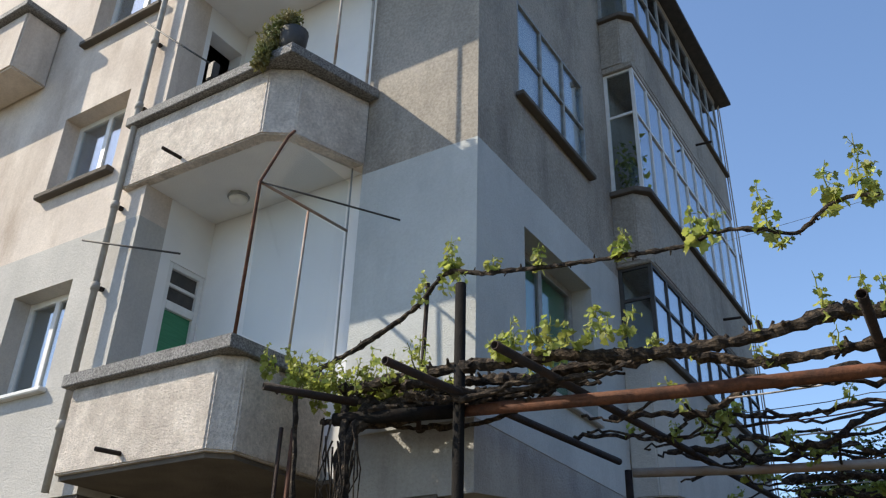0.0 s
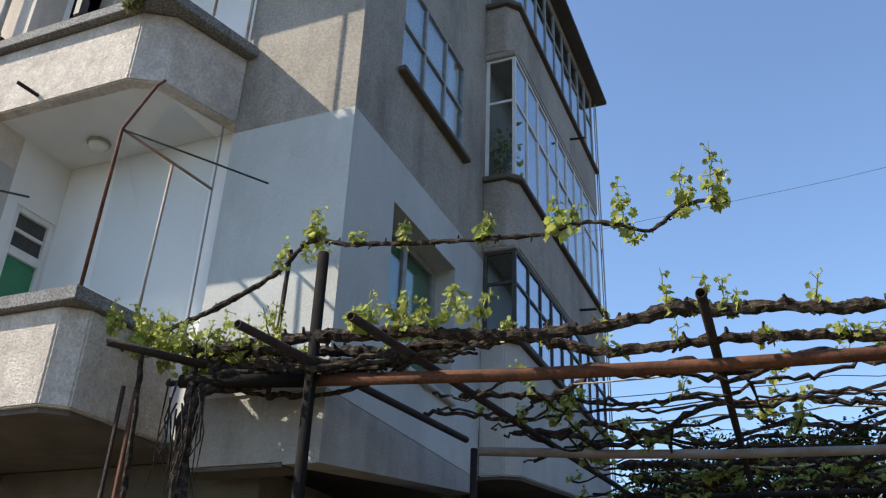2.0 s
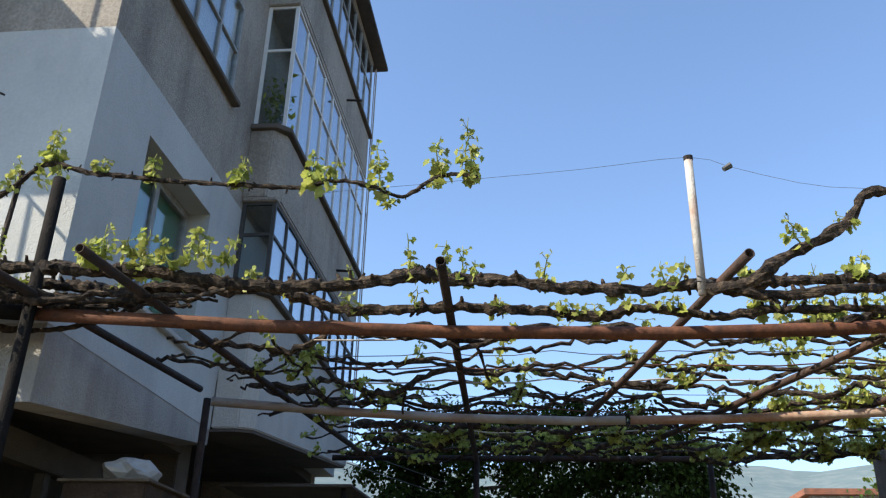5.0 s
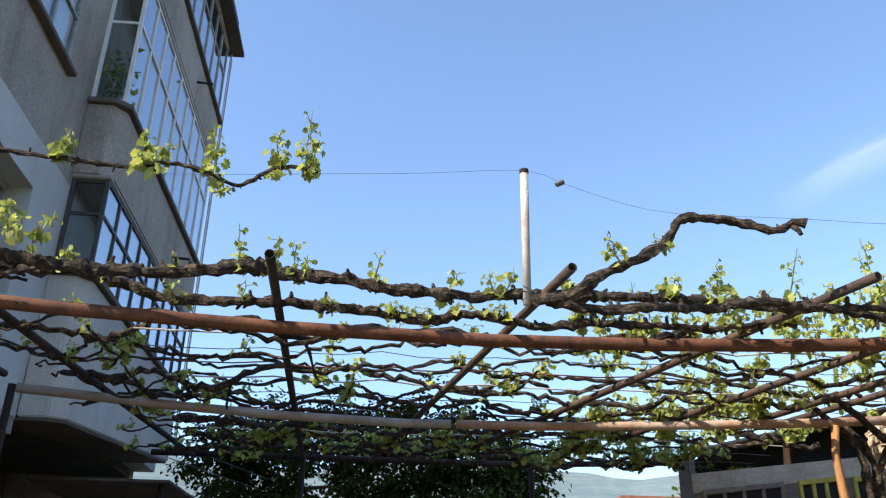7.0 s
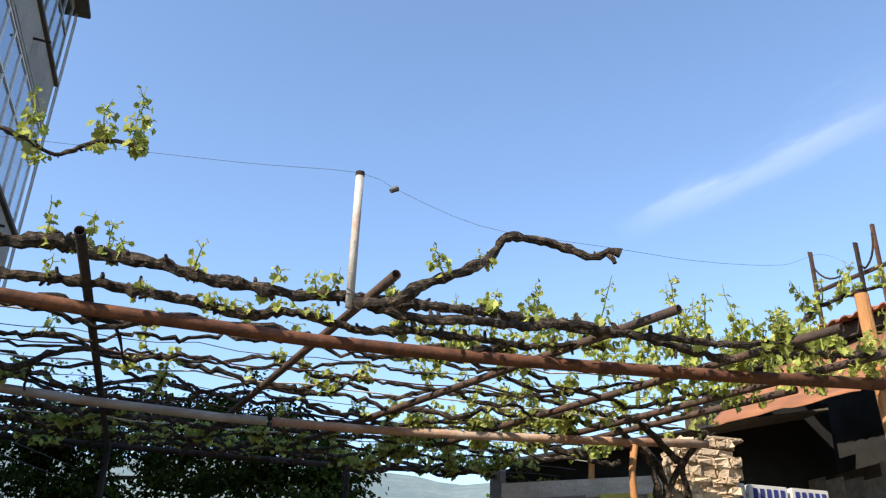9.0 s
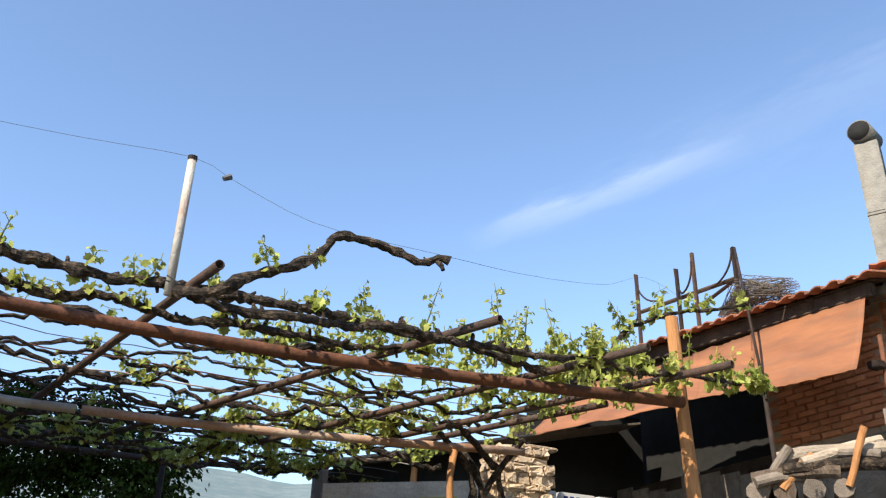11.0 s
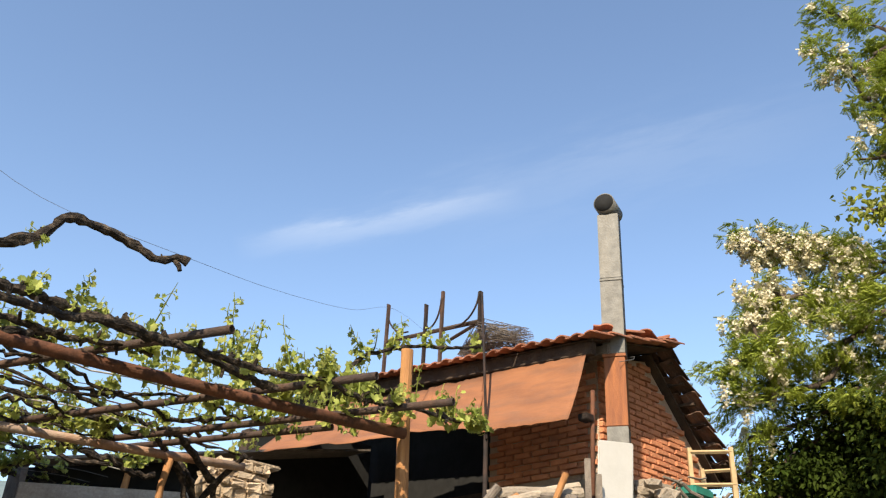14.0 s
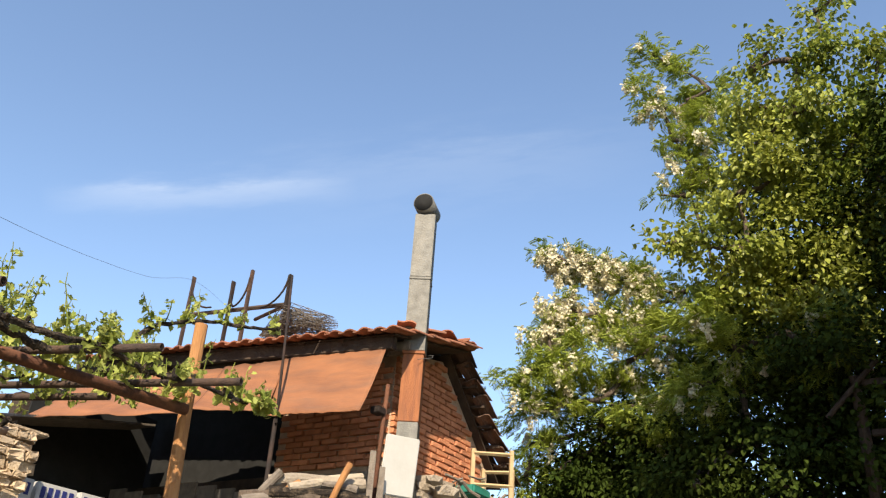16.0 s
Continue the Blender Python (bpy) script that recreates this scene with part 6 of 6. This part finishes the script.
tree((1.2, 13.4, 0.1), "dark leafy tree behind the pergola", BACK[4:7] + BACK[10:12] + BACK[14:], LEAF_DARKENED, 1600, "round", .08)
stand = thing("wooden_stand", (9.15, 1.17, 1.25), "weathered timber post and rails half hidden under the trees", "wooden stand")
part("post", tube([(9.2, 1.15, 1.2), (9.2, 1.16, 3.6), (9.15, 1.18, 4.62)], [0.06, 0.055, 0.05], 9, rough=.08), WOOD_DARK, stand)
part("rail", box((9.1, .2, 4.50), (9.16, 1.12, 4.57), .006), WOOD_DARK, stand)
part("rail", box((9.1, .2, 4.02), (9.16, 1.10, 4.08), .006), WOOD_DARK, stand)
part("brace", tube([(9.09, 1.46, 4.22), (9.08, .95, 4.74)], .028, 8), WOOD_DARK, stand)
shrub = thing("shrub", (5.34, 15.6, 1.3), "bright green shrub beyond the lean-to", "shrub")
lv = Leaves()
crown(lv, [(5.34, 15.58, 4.1, .35), (5.3, 15.6, 3.5, .45), (5.5, 15.6, 2.8, .5), (5.5, 15.6, 2.0, .5)], 260, "round", .1)
lv.done("foliage", LEAF_ACACIA, shrub)
house = thing("far_house", (7.2, 24, 0), "small pale rendered house in the distance", "house")
part("wall", box((6.9, 24, -1), (9.5, 27, 5.3)), PALE, house)
part("roof", box((6.7, 23.8, 5.3), (9.7, 27.2, 5.45)), TILE, house)

# ---- bricks and tiles, piece by piece ----
def brick_mesh(l, h, d, seed):
    r = random.Random(seed)
    bm = box((-l / 2, -d / 2, -h / 2), (l / 2, d / 2, h / 2))
    for v in bm.verts:
        v.co += Vector((r.uniform(-.006, .006), r.uniform(-.003, .003), r.uniform(-.005, .005)))
    bmesh.ops.bevel(bm, geom=[e for e in bm.edges if all(v.co.y < 0 for v in e.verts)], offset=.006, segments=1, affect="EDGES")
    bmesh.ops.recalc_face_normals(bm, faces=bm.faces)
    me = bpy.data.meshes.new("brick")
    bm.to_mesh(me)
    bm.free()
    me.materials.append(BRICK)
    return me


def piece(name, me, m, parent):
    ob = new(name, me)
    ob.parent = parent
    ob.matrix_basis = Matrix.Translation(-BASE[parent.name]) @ m
    return ob


BRICKS = [brick_mesh(.222, .051, .06, k) for k in range(5)]
HALF = [brick_mesh(.10, .051, .06, 9 + k) for k in range(3)]
rb = random.Random(5)
row, z = 0, 3.70
while z < 5.2:
    x = XS + .02 + (.12 if row % 2 == 0 else .06)
    first = True
    while x < GX1 - .1:
        half = row % 2 == 1 and first
        l = .125 if half else .25
        c = x if half else x
        if z < roof_z(c + .1) - .17 and z < roof_z(c - .1) - .13:
            piece("brick", rb.choice(HALF if half else BRICKS), pose(c, YG + .008 + rb.uniform(-.006, .006), z + rb.uniform(-.004, .004), 0, rb.uniform(-.8, .8), rb.uniform(-.8, .8)), shed)
        x += .19 if half else .25
        first = False
    y = YG + .12 + (.0 if row % 2 else .125)
    while y < 6.85 and z < 4.75:
        piece("brick", rb.choice(BRICKS), pose(XS + .008 + rb.uniform(-.006, .006), y + .03, z + rb.uniform(-.004, .004), rb.uniform(-.8, .8), 0, -90 + rb.uniform(-.8, .8)), shed)
        y += .25
    z += .0655
    row += 1


def tile_mesh(seed, mat=None):
    """A barrel tile with a pan beside it, 0.2 wide and 0.36 long along x."""
    r = random.Random(seed)
    prof = [(-.10, .0), (-.085, .013), (-.05, .025), (-.015, .023), (.015, .013), (.03, .004), (.06, .0), (.10, .003)]
    bm = bmesh.new()
    rings = []
    for x, k in ((-.19, 1.0), (.19, .9)):
        top = [bm.verts.new((x, y * k, z * k + r.uniform(-.002, .002))) for y, z in prof]
        low = [bm.verts.new((x, y * k, z * k - .014)) for y, z in prof]
        rings.append(top + low[::-1])
    n = len(rings[0])
    for i in range(n):
        bm.faces.new((rings[0][i], rings[0][(i + 1) % n], rings[1][(i + 1) % n], rings[1][i]))
    bm.faces.new(rings[0][::-1]), bm.faces.new(rings[1])
    bmesh.ops.recalc_face_normals(bm, faces=bm.faces)
    me = bpy.data.meshes.new("tile")
    bm.to_mesh(me)
    bm.free()
    me.materials.append(mat or TILE)
    return me


TILES = [tile_mesh(k) for k in range(4)]
SHADED_TILES = [tile_mesh(k + 7, TILE_SHADED) for k in range(4)]
slope = math.degrees(math.atan2(RIDGE[1] - EAVE[1], RIDGE[0] - EAVE[0]))
for j in range(28):
    y = 5.06 + j * .186
    for k in range(5):
        x = EAVE[0] + .08 + k * .33
        piece("tile", rb.choice(TILES), pose(x, y + rb.uniform(-.012, .012), roof_z(x) + rise(y) + .005 + rb.uniform(0, .012), rb.uniform(-2, 2), -slope + 2.0 + rb.uniform(-1.5, 1.5), rb.uniform(-3, 3)), shed)
back = math.degrees(math.atan(.93))
# back slope takes the darkened tiles in place of real shade
for j in range(7):
    y = 5.2 + j * .2
    for k in range(8):
        x = RIDGE[0] + .08 + k * .17
        piece("tile", rb.choice(SHADED_TILES), pose(x, y + rb.uniform(-.03, .03), roof_z(x) + rise(y) + .012 + rb.uniform(0, .02), rb.uniform(-4, 4), back - 16 + rb.uniform(-5, 5), rb.uniform(-6, 6)), shed)
for j in range(24):
    piece("ridge_tile", rb.choice(TILES), pose(RIDGE[0] - .03 + rb.uniform(-.04, .04), 5.20 + j * .22, RIDGE[1] + rise(5.2 + j * .22) + .03, 0, rb.uniform(-6, 6), 90 + rb.uniform(-10, 10)), shed)
for x, y, a in ((7.25, 5.2, 40), (7.55, 5.12, -30), (7.75, 5.35, 75), (8.05, 5.15, 15), (8.3, 5.25, -55)):
    piece("loose_tile", rb.choice(TILES), pose(x, y, roof_z(x) + .085, rb.uniform(-8, 8), rb.uniform(-14, 4), a), shed)
